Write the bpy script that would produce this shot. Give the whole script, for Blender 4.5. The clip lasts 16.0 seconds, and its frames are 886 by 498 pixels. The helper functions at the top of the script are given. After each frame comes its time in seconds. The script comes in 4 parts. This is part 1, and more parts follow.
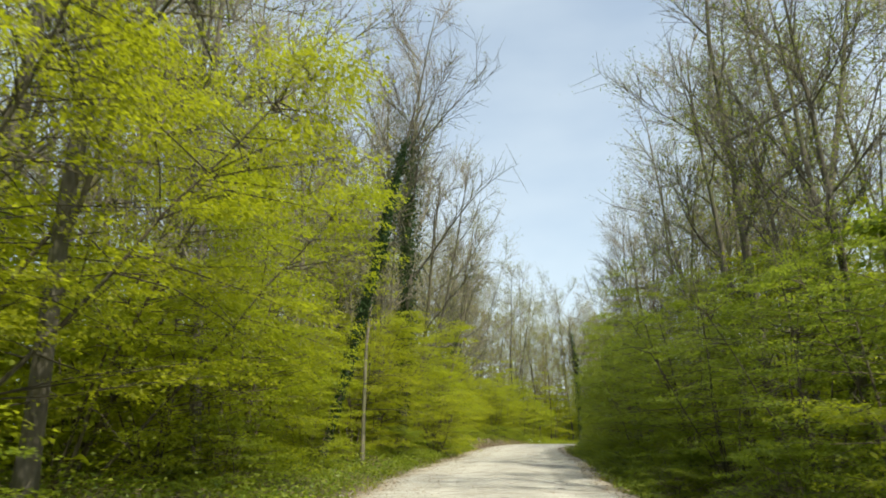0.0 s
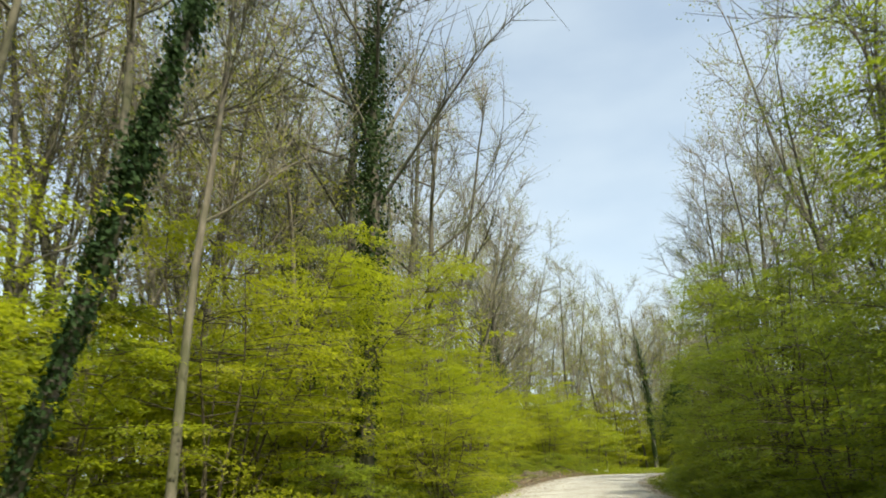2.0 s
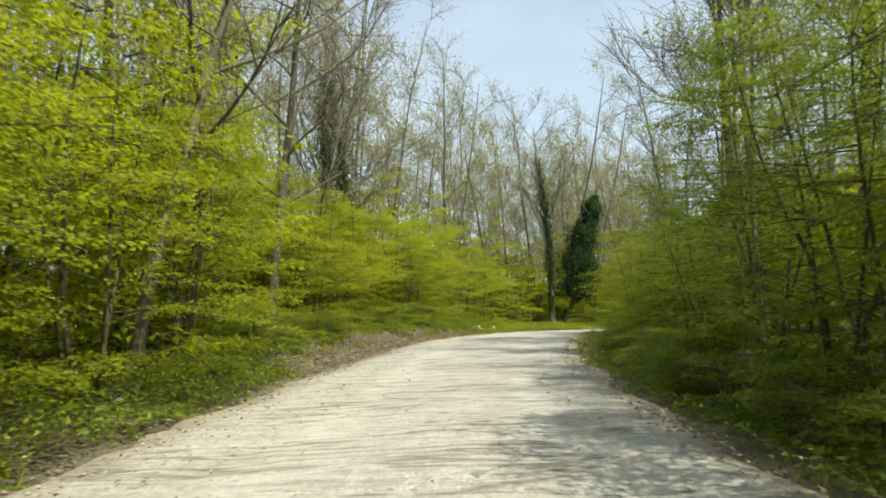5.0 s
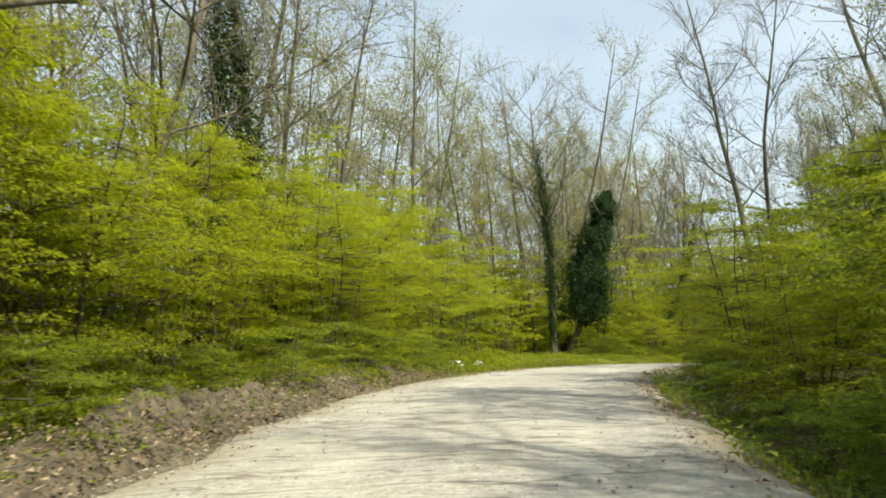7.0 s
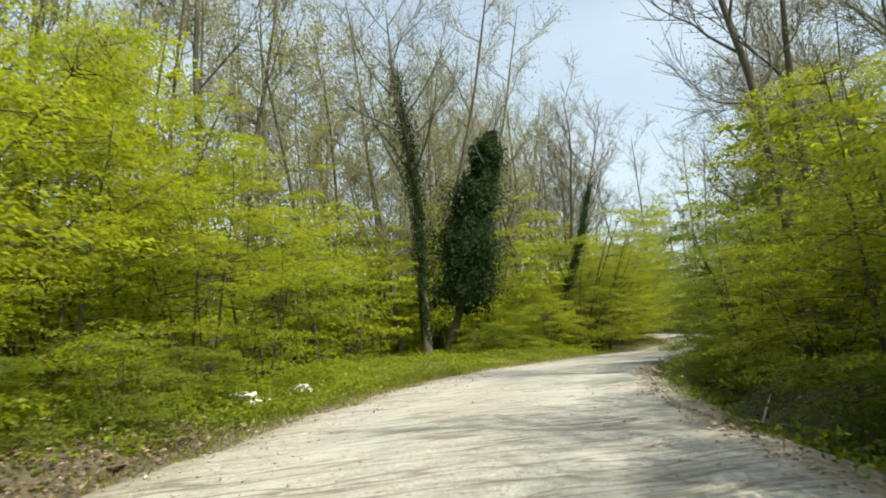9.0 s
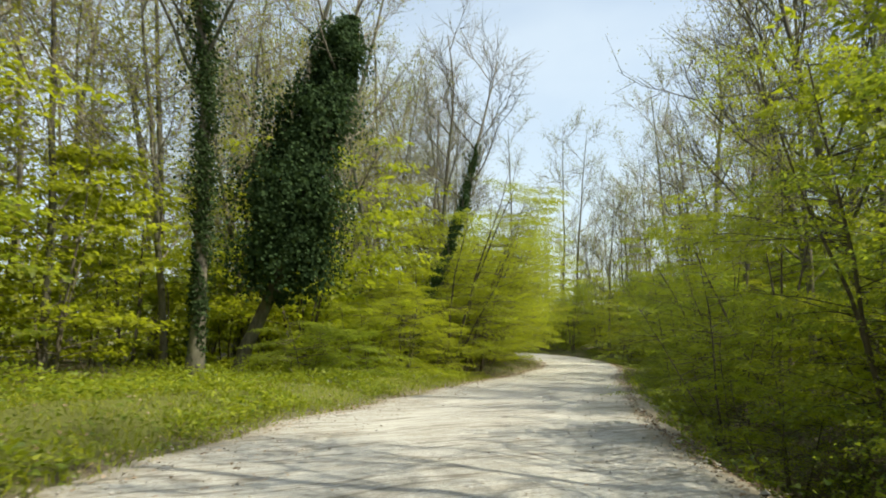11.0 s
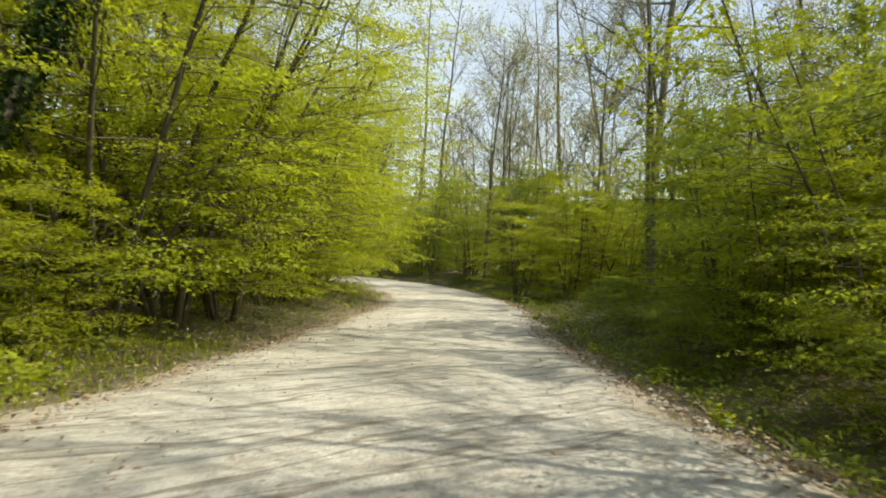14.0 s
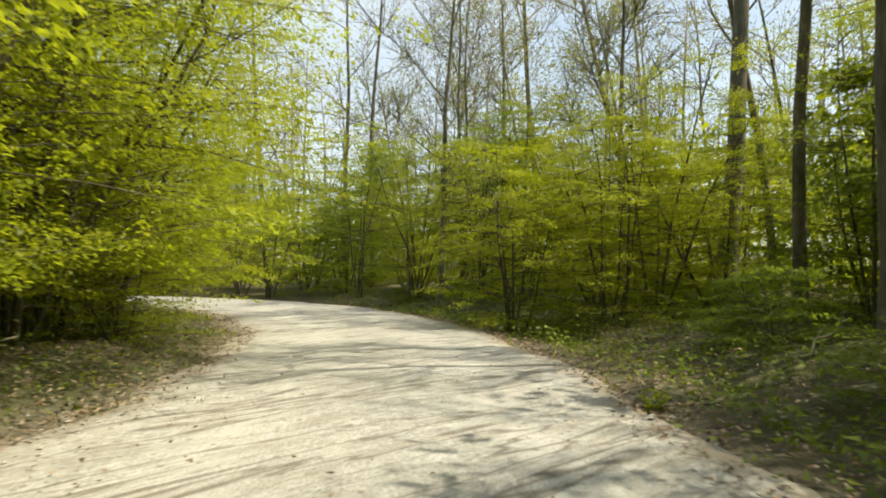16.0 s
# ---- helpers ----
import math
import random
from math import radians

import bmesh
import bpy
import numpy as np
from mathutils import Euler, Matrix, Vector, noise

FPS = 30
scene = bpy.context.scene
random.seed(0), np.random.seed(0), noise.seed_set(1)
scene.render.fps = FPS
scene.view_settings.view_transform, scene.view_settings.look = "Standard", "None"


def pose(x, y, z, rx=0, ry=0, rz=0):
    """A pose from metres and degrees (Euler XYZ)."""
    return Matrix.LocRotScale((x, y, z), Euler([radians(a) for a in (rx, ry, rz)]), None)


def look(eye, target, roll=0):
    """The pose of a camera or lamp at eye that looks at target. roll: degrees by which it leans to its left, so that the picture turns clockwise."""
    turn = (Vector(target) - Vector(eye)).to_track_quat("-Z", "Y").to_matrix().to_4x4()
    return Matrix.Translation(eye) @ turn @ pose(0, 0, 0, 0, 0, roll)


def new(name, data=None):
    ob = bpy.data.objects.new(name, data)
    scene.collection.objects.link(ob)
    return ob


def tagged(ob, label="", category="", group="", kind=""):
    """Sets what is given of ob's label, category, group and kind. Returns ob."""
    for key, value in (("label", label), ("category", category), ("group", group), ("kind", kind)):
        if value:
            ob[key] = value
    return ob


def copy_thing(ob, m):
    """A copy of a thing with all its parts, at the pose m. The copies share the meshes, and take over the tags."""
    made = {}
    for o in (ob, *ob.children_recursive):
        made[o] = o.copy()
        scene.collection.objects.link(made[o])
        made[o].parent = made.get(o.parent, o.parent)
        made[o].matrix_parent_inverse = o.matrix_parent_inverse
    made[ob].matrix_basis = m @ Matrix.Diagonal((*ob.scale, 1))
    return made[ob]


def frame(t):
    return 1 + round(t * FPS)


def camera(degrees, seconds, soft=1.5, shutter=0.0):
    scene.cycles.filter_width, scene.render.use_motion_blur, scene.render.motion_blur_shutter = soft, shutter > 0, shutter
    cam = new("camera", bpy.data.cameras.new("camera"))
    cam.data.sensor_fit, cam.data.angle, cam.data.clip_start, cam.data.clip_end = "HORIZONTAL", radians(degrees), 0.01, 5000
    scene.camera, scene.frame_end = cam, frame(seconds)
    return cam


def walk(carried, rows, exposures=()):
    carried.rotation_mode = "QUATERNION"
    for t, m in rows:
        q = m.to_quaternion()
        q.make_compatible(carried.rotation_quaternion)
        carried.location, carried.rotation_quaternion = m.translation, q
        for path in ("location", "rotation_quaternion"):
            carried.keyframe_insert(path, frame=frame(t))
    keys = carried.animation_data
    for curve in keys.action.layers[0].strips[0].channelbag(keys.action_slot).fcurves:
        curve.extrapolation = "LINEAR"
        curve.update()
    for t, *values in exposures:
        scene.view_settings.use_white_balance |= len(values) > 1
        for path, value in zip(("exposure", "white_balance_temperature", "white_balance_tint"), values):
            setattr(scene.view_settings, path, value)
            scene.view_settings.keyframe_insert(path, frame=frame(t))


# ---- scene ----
PATH = [
    (0.0, -1.568, -43.055, 1.270, 105.10, 0.00, 5.00),
    (0.5, -1.405, -39.654, 1.270, 105.00, 0.07, 6.26),
    (1.0, -1.272, -36.241, 1.270, 106.30, 1.60, 7.50),
    (1.5, -1.262, -32.727, 1.270, 107.18, 1.87, 8.82),
    (2.0, -1.307, -29.252, 1.270, 107.67, 2.02, 9.79),
    (2.5, -1.282, -25.918, 1.270, 106.29, 2.55, 9.00),
    (3.0, -1.089, -22.528, 1.270, 103.70, 1.36, 6.09),
    (3.5, -0.836, -19.167, 1.270, 100.40, 3.27, 2.46),
    (4.0, -0.675, -15.744, 1.270, 96.99, 4.12, 1.24),
    (4.5, -0.531, -12.312, 1.270, 95.31, 3.49, 0.87),
    (5.0, -0.379, -8.889, 1.270, 95.27, 2.17, 0.65),
    (5.5, -0.225, -5.471, 1.270, 96.13, 0.78, 0.50),
    (6.0, -0.074, -2.052, 1.270, 97.18, -0.05, 0.33),
    (6.5, 0.068, 1.375, 1.270, 97.70, 0.30, 0.04),
    (7.0, 0.204, 4.799, 1.270, 97.40, 1.66, -1.08),
    (7.5, 0.408, 8.174, 1.270, 97.17, 2.08, -4.86),
    (8.0, 0.816, 11.540, 1.270, 96.62, 3.19, -8.55),
    (8.5, 1.292, 14.906, 1.270, 96.07, 4.41, -10.91),
    (9.0, 1.892, 18.207, 1.270, 96.31, 4.46, -13.13),
    (9.5, 2.667, 21.435, 1.270, 97.04, 3.50, -15.66),
    (10.0, 3.644, 24.600, 1.233, 97.68, 2.09, -18.62),
    (10.5, 4.853, 27.713, 1.166, 97.63, 0.75, -22.12),
    (11.0, 6.324, 30.785, 1.079, 96.30, 0.05, -26.31),
    (11.5, 8.024, 33.832, 0.976, 93.42, 0.66, -30.56),
    (12.0, 9.792, 36.870, 0.860, 90.66, 2.22, -32.69),
    (12.5, 11.764, 39.783, 0.731, 90.75, 0.49, -34.29),
    (13.0, 13.872, 42.493, 0.590, 90.85, -1.74, -35.95),
    (13.5, 16.116, 45.271, 0.440, 90.11, -2.82, -38.96),
    (14.0, 18.428, 47.973, 0.279, 90.00, -2.01, -38.98),
    (14.5, 20.808, 50.683, 0.110, 90.61, -1.93, -38.87),
    (15.0, 23.256, 53.528, -0.069, 90.64, -1.24, -39.59),
    (15.5, 25.840, 56.499, -0.255, 91.90, 0.61, -41.00),
    (16.0, 28.356, 59.479, -0.450, 91.54, 0.59, -43.81),
]
cam = camera(66.8, 16.0, soft=1.85, shutter=0.16)
walk(cam, [(t, pose(*p)) for t, *p in PATH], [
    (0.0, 0.50, 6850, 2.5), (1.5, 0.60, 6850, 1.0), (2.5, 0.58, 6950, 3.0), (3.4, 0.55, 6700, 1.5), (4.5, 0.52, 6700, 1.5), (6.2, 0.59, 7050, 1.0), (7.2, 0.60, 7000, 1.0), (8.5, 0.52, 6750, 1.5),
    (11.0, 0.54, 6800, 3.0), (11.4, 0.64, 6750, 3.0), (11.8, 0.62, 6750, 4.0), (12.2, 0.82, 6700, 4.0), (12.65, 0.82, 6700, 5.0),
    (12.95, 0.59, 7050, 5.0), (14.5, 0.58, 7200, 5.5), (15.0, 0.50, 7350, 6.0), (15.5, 0.66, 7150, 4.5), (16.0, 0.64, 7200, 5.0)])

# ---- daylight ----
SUN_BEARING, SUN_HEIGHT = 138.0, 58.0
world = bpy.data.worlds.new("sky")
scene.world = world
world.use_nodes = True
wn, wl = world.node_tree.nodes, world.node_tree.links
wn.clear()
sky = wn.new("ShaderNodeTexSky")
sky.sky_type, sky.sun_disc = "NISHITA", False
sky.sun_elevation, sky.sun_rotation = radians(SUN_HEIGHT), radians(SUN_BEARING)
sky.dust_density, sky.air_density, sky.ozone_density = 2.0, 1.0, 1.5
back = wn.new("ShaderNodeBackground")
back.inputs["Strength"].default_value = 0.15
wout = wn.new("ShaderNodeOutputWorld")
# thin bright haze and cloud over the blue
wco = wn.new("ShaderNodeTexCoord")
wmap = wn.new("ShaderNodeMapping")
wmap.inputs["Scale"].default_value = (1, 1, 2.6)
cloud = wn.new("ShaderNodeTexNoise")
cloud.inputs["Scale"].default_value, cloud.inputs["Detail"].default_value = 1.7, 5.0
veil = wn.new("ShaderNodeMapRange")
for socket, v in zip(("From Min", "From Max", "To Min", "To Max"), (0.36, 0.66, 0.30, 0.62)):
    veil.inputs[socket].default_value = v
haze = wn.new("ShaderNodeMix")
haze.data_type = "RGBA"
haze.inputs[7].default_value = (4.35, 4.83, 5.5, 1)
wl.new(wco.outputs["Generated"], wmap.inputs[0])
wl.new(wmap.outputs[0], cloud.inputs["Vector"])
wl.new(cloud.outputs["Fac"], veil.inputs["Value"])
wl.new(veil.outputs[0], haze.inputs[0])
wl.new(sky.outputs[0], haze.inputs[6])
wl.new(haze.outputs[2], back.inputs["Color"])
wl.new(back.outputs[0], wout.inputs["Surface"])

sb, sh = radians(SUN_BEARING), radians(SUN_HEIGHT)
to_sun = Vector((math.sin(sb) * math.cos(sh), math.cos(sb) * math.cos(sh), math.sin(sh)))
sun = new("sun", bpy.data.lights.new("sun", "SUN"))
sun.data.energy, sun.data.angle, sun.data.color = 4.7, radians(0.53), (1.0, 0.93, 0.80)
sun.matrix_world = look(to_sun * 60, (0, 0, 0))


# ---- materials ----
def material(name):
    m = bpy.data.materials.new(name)
    m.use_nodes = True
    n, l = m.node_tree.nodes, m.node_tree.links
    return m, n, l, n["Principled BSDF"], n["Material Output"]


def ramp(n, l, source, stops):
    r = n.new("ShaderNodeValToRGB")
    while len(r.color_ramp.elements) < len(stops):
        r.color_ramp.elements.new(0.5)
    for e, (at, c) in zip(r.color_ramp.elements, stops):
        e.position, e.color = at, (*c, 1)
    l.new(source, r.inputs[0])
    return r.outputs[0]


def grain(n, l, scale, detail=4.0, rough=0.6, stretch=None):
    g = n.new("ShaderNodeTexNoise")
    g.inputs["Scale"].default_value, g.inputs["Detail"].default_value, g.inputs["Roughness"].default_value = scale, detail, rough
    co = n.new("ShaderNodeNewGeometry").outputs["Position"]
    if stretch:
        mp = n.new("ShaderNodeMapping")
        mp.inputs["Scale"].default_value = stretch
        l.new(co, mp.inputs[0])
        co = mp.outputs[0]
    l.new(co, g.inputs["Vector"])
    return g.outputs["Fac"]


def blend(n, l, fac, a, b, mode="MIX"):
    x = n.new("ShaderNodeMix")
    x.data_type, x.blend_type = "RGBA", mode
    for socket, v in ((x.inputs[0], fac), (x.inputs[6], a), (x.inputs[7], b)):
        if isinstance(v, (int, float)):
            socket.default_value = v
        elif isinstance(v, tuple):
            socket.default_value = (*v, 1)
        else:
            l.new(v, socket)
    return x.outputs[2]


def bumped(n, l, bsdf, height, strength, distance):
    b = n.new("ShaderNodeBump")
    b.inputs["Strength"].default_value, b.inputs["Distance"].default_value = strength, distance
    l.new(height, b.inputs["Height"])
    l.new(b.outputs[0], bsdf.inputs["Normal"])


def leaf_material(name, low, mid, high, glow, through_share=0.5, rough=0.5, gloss=0.3):
    m, n, l, bsdf, out = material(name)
    geo, info = n.new("ShaderNodeNewGeometry"), n.new("ShaderNodeObjectInfo")
    shade = ramp(n, l, geo.outputs["Random Per Island"], [(0.0, low), (0.45, mid), (1.0, high)])
    hue = n.new("ShaderNodeHueSaturation")
    rnd = n.new("ShaderNodeMapRange")
    rnd.inputs["To Min"].default_value, rnd.inputs["To Max"].default_value = 0.482, 0.512
    l.new(info.outputs["Random"], rnd.inputs["Value"])
    l.new(rnd.outputs[0], hue.inputs["Hue"])
    l.new(shade, hue.inputs["Color"])
    l.new(hue.outputs[0], bsdf.inputs["Base Color"])
    bsdf.inputs["Roughness"].default_value = rough
    bsdf.inputs["Specular IOR Level"].default_value = gloss
    tr = n.new("ShaderNodeBsdfTranslucent")
    l.new(blend(n, l, 0.6, hue.outputs[0], glow), tr.inputs["Color"])
    mix = n.new("ShaderNodeMixShader")
    mix.inputs[0].default_value = through_share
    l.new(bsdf.outputs[0], mix.inputs[1])
    l.new(tr.outputs[0], mix.inputs[2])
    l.new(mix.outputs[0], out.inputs["Surface"])
    return m


def bark_material(name, dark, mid, pale, moss=0.0):
    m, n, l, bsdf, out = material(name)
    fine = grain(n, l, 9.0, 6, 0.7, (1, 1, 0.22))
    broad = grain(n, l, 0.9, 3, 0.6)
    c = ramp(n, l, fine, [(0.3, dark), (0.52, mid), (0.75, pale)])
    info = n.new("ShaderNodeObjectInfo")
    tone = ramp(n, l, info.outputs["Random"], [(0.0, (0.75, 0.74, 0.72)), (1.0, (1.2, 1.15, 1.05))])
    c = blend(n, l, 1.0, c, tone, "MULTIPLY")
    if moss:
        spots = ramp(n, l, broad, [(0.45, (0, 0, 0)), (0.65, (moss, moss, moss))])
        c = blend(n, l, spots, c, (0.06, 0.075, 0.02))
    l.new(c, bsdf.inputs["Base Color"])
    bsdf.inputs["Roughness"].default_value = 0.9
    bumped(n, l, bsdf, fine, 0.6, 0.03)
    return m


SPRING = leaf_material("spring_leaf", (0.138, 0.18, 0.014), (0.204, 0.248, 0.019), (0.29, 0.32, 0.026), (0.52, 0.575, 0.022), 0.6)
GREEN = leaf_material("green_leaf", (0.075, 0.122, 0.016), (0.125, 0.174, 0.021), (0.205, 0.25, 0.03), (0.41, 0.50, 0.036), 0.62)
BUDS = leaf_material("opening_buds", (0.14, 0.155, 0.05), (0.22, 0.245, 0.07), (0.31, 0.335, 0.10), (0.45, 0.49, 0.12), 0.5)
OLIVE = leaf_material("young_leaf", (0.15, 0.16, 0.03), (0.22, 0.23, 0.04), (0.32, 0.31, 0.06), (0.50, 0.50, 0.06), 0.55)
IVY = leaf_material("ivy_leaf", (0.018, 0.036, 0.014), (0.032, 0.058, 0.022), (0.055, 0.088, 0.034), (0.09, 0.16, 0.03), 0.18, 0.75, 0.08)
HERB = leaf_material("herb_leaf", (0.06, 0.10, 0.012), (0.12, 0.17, 0.015), (0.22, 0.25, 0.02), (0.28, 0.36, 0.02), 0.35)
GRASS = leaf_material("grass_blade", (0.11, 0.15, 0.012), (0.20, 0.24, 0.015), (0.32, 0.33, 0.02), (0.42, 0.46, 0.02), 0.45)
LITTER = leaf_material("dead_leaf", (0.10, 0.065, 0.035), (0.22, 0.16, 0.10), (0.42, 0.34, 0.24), (0.2, 0.12, 0.06), 0.1, 0.8, 0.1)
BARK = bark_material("grey_bark", (0.060, 0.055, 0.043), (0.125, 0.115, 0.092), (0.23, 0.213, 0.178), 0.6)
PALE = bark_material("pale_bark", (0.08, 0.072, 0.056), (0.165, 0.15, 0.12), (0.29, 0.268, 0.225), 0.6)
STEM = bark_material("stem_bark", (0.045, 0.038, 0.025), (0.10, 0.085, 0.06), (0.18, 0.16, 0.12), 0.4)
TWIG = bark_material("twig_bark", (0.13, 0.118, 0.094), (0.22, 0.202, 0.165), (0.31, 0.29, 0.24))


def attribute(n, name):
    a = n.new("ShaderNodeAttribute")
    a.attribute_name = name
    return a.outputs["Fac"]


def times(n, l, a, b):
    x = n.new("ShaderNodeMath")
    x.operation = "MULTIPLY"
    for socket, v in zip(x.inputs, (a, b)):
        if isinstance(v, (int, float)):
            socket.default_value = v
        else:
            l.new(v, socket)
    return x.outputs[0]


def road_material():
    m, n, l, bsdf, out = material("pale_gravel")
    fine, mid, broad = grain(n, l, 42, 6, 0.85), grain(n, l, 4.2, 6, 0.75), grain(n, l, 0.5, 4, 0.6)
    where = n.new("ShaderNodeNewGeometry").outputs["Position"]
    c = ramp(n, l, fine, [(0.3, (0.15, 0.143, 0.125)), (0.44, (0.355, 0.347, 0.32)), (0.66, (0.585, 0.575, 0.54))])
    grit = n.new("ShaderNodeTexVoronoi")
    grit.inputs["Scale"].default_value = 26.0
    l.new(where, grit.inputs["Vector"])
    c = blend(n, l, 0.75, c, ramp(n, l, grit.outputs["Color"], [(0.1, (0.72, 0.72, 0.70)), (0.5, (1.0, 1.0, 1.0)), (0.95, (1.2, 1.2, 1.18))]), "MULTIPLY")
    c = blend(n, l, ramp(n, l, mid, [(0.44, (0, 0, 0)), (0.66, (0.65, 0.65, 0.65))]), c, (0.27, 0.254, 0.218))
    c = blend(n, l, ramp(n, l, broad, [(0.45, (0, 0, 0)), (0.68, (0.5, 0.5, 0.5))]), c, (0.35, 0.332, 0.285))
    worn = ramp(n, l, times(n, l, attribute(n, "worn"), mid), [(0.2, (0, 0, 0)), (0.55, (0.6, 0.6, 0.6))])
    c = blend(n, l, worn, c, (0.51, 0.50, 0.46))
    pits = n.new("ShaderNodeTexVoronoi")
    pits.inputs["Scale"].default_value = 6.0
    l.new(where, pits.inputs["Vector"])
    c = blend(n, l, ramp(n, l, pits.outputs["Distance"], [(0.10, (0.75, 0.75, 0.75)), (0.19, (0, 0, 0))]), c, (0.17, 0.145, 0.11))
    # dark cross streaks: branch shadows put into the road's colour
    shadow_streak = ramp(n, l, grain(n, l, 1.6, 7, 0.8, (0.5, 2.4, 1)), [(0.5, (0, 0, 0)), (0.6, (0.5, 0.5, 0.5))])
    c = blend(n, l, shadow_streak, c, (0.25, 0.225, 0.18))
    # thin wavy lines, coarse then fine: rills and branch shadows painted dark
    rill_shade = ramp(n, l, grain(n, l, 1.0, 3, 0.55, (0.22, 1.5, 1)), [(0.466, (0, 0, 0)), (0.487, (0.85, 0.85, 0.85)), (0.508, (0, 0, 0))])
    c = blend(n, l, rill_shade, c, (0.13, 0.11, 0.085))
    line_shade = ramp(n, l, grain(n, l, 2.7, 4, 0.6, (0.2, 1.7, 1)), [(0.47, (0, 0, 0)), (0.49, (0.6, 0.6, 0.6)), (0.51, (0, 0, 0))])
    c = blend(n, l, line_shade, c, (0.17, 0.15, 0.12))
    side = ramp(n, l, times(n, l, attribute(n, "side"), grain(n, l, 3.2, 7, 0.8)), [(0.28, (0, 0, 0)), (0.6, (0.9, 0.9, 0.9))])
    c = blend(n, l, side, c, (0.24, 0.20, 0.14))
    l.new(c, bsdf.inputs["Base Color"])
    bsdf.inputs["Roughness"].default_value = 0.95
    add, more = n.new("ShaderNodeMath"), n.new("ShaderNodeMath")
    l.new(fine, add.inputs[0])
    l.new(mid, add.inputs[1])
    more.operation = "SUBTRACT"
    l.new(add.outputs[0], more.inputs[0])
    l.new(grit.outputs["Distance"], more.inputs[1])
    bumped(n, l, bsdf, more.outputs[0], 0.5, 0.022)
    return m


def floor_material():
    m, n, l, bsdf, out = material("leaf_litter_soil")
    fine, mid, broad = grain(n, l, 16, 6, 0.8), grain(n, l, 2.6, 5, 0.7), grain(n, l, 0.28, 4, 0.55)
    c = ramp(n, l, fine, [(0.28, (0.04, 0.030, 0.018)), (0.5, (0.125, 0.095, 0.058)), (0.72, (0.28, 0.22, 0.145))])
    c = blend(n, l, ramp(n, l, mid, [(0.46, (0, 0, 0)), (0.6, (0.8, 0.8, 0.8))]), c, (0.060, 0.080, 0.018))
    c = blend(n, l, ramp(n, l, broad, [(0.42, (0, 0, 0)), (0.65, (0.6, 0.6, 0.6))]), c, (0.075, 0.095, 0.02))
    dust = ramp(n, l, times(n, l, attribute(n, "dust"), mid), [(0.22, (0, 0, 0)), (0.5, (0.9, 0.9, 0.9))])
    c = blend(n, l, dust, c, blend(n, l, ramp(n, l, fine, [(0.42, (0, 0, 0)), (0.6, (1, 1, 1))]), (0.15, 0.12, 0.085), (0.34, 0.295, 0.225)))
    meadow = ramp(n, l, times(n, l, attribute(n, "meadow"), mid), [(0.15, (0, 0, 0)), (0.4, (0.9, 0.9, 0.9))])
    c = blend(n, l, meadow, c, (0.15, 0.165, 0.02))
    l.new(c, bsdf.inputs["Base Color"])
    bsdf.inputs["Roughness"].default_value = 0.95
    bumped(n, l, bsdf, fine, 0.9, 0.08)
    return m


ROAD, FLOOR = road_material(), floor_material()


def plain(name, low, high, rough=0.8, scale=12):
    m, n, l, bsdf, out = material(name)
    l.new(ramp(n, l, grain(n, l, scale), [(0.3, low), (0.7, high)]), bsdf.inputs["Base Color"])
    bsdf.inputs["Roughness"].default_value = rough
    return m


STONE = plain("limestone", (0.20, 0.18, 0.15), (0.48, 0.45, 0.40), 0.9)
PLASTIC = plain("white_plastic", (0.66, 0.68, 0.70), (0.84, 0.85, 0.86), 0.45, 6)
# the bank's earth is coloured darker to hold the trees' shade on it
BANK = plain("scraped_earth", (0.025, 0.021, 0.014), (0.15, 0.12, 0.082), 0.95, 8)
CLAY = plain("dry_clay", (0.07, 0.05, 0.032), (0.20, 0.15, 0.10), 0.95, 9)

# ---- plan of the road ----
HALF = 2.5
EYE_UP = 1.27


def road_points():
    """Middle of the road, from behind the start to past the last bend."""
    p = [(t, Vector(q[:3])) for t, *q in PATH]
    pts = []
    first = p[0][1]
    for k in (60, 45, 30, 15):
        pts.append((first.x - 0.3 - 0.05 * k, first.y - k, 0.0))
    for i, (t, v) in enumerate(p):
        a, b = p[max(i - 1, 0)][1], p[min(i + 1, len(p) - 1)][1]
        d = (b - a).normalized()
        pts.append((v.x - d.y * 0.3, v.y + d.x * 0.3, v.z - EYE_UP))
    pts += [(31.4, 63.2, -1.78), (34.5, 66.5, -1.82), (37.8, 71.4, -1.84), (40.5, 78.6, -1.84), (41.2, 85.5, -1.8),
            (39.5, 93.0, -1.75), (34.5, 100.0, -1.7), (25.0, 106.0, -1.7), (10.0, 111.0, -1.7), (-8.0, 115.0, -1.7)]
    pts = np.array(pts)
    u = np.r_[0, np.cumsum(np.linalg.norm(np.diff(pts[:, :2], axis=0), axis=1))]
    fine = np.arange(0, u[-1], 0.5)
    line = np.stack([np.interp(fine, u, pts[:, k]) for k in range(3)], 1)
    for _ in range(10):
        line[1:-1] = (line[:-2] + 2 * line[1:-1] + line[2:]) / 4
    return line


LINE = road_points()
WAY = np.gradient(LINE[:, :2], axis=0)
WAY /= np.linalg.norm(WAY, axis=1)[:, None]
RIGHT = np.stack([WAY[:, 1], -WAY[:, 0]], 1)
ZERO = int(np.argmin(np.hypot(LINE[:, 0] - PATH[0][1], LINE[:, 1] - PATH[0][2])))


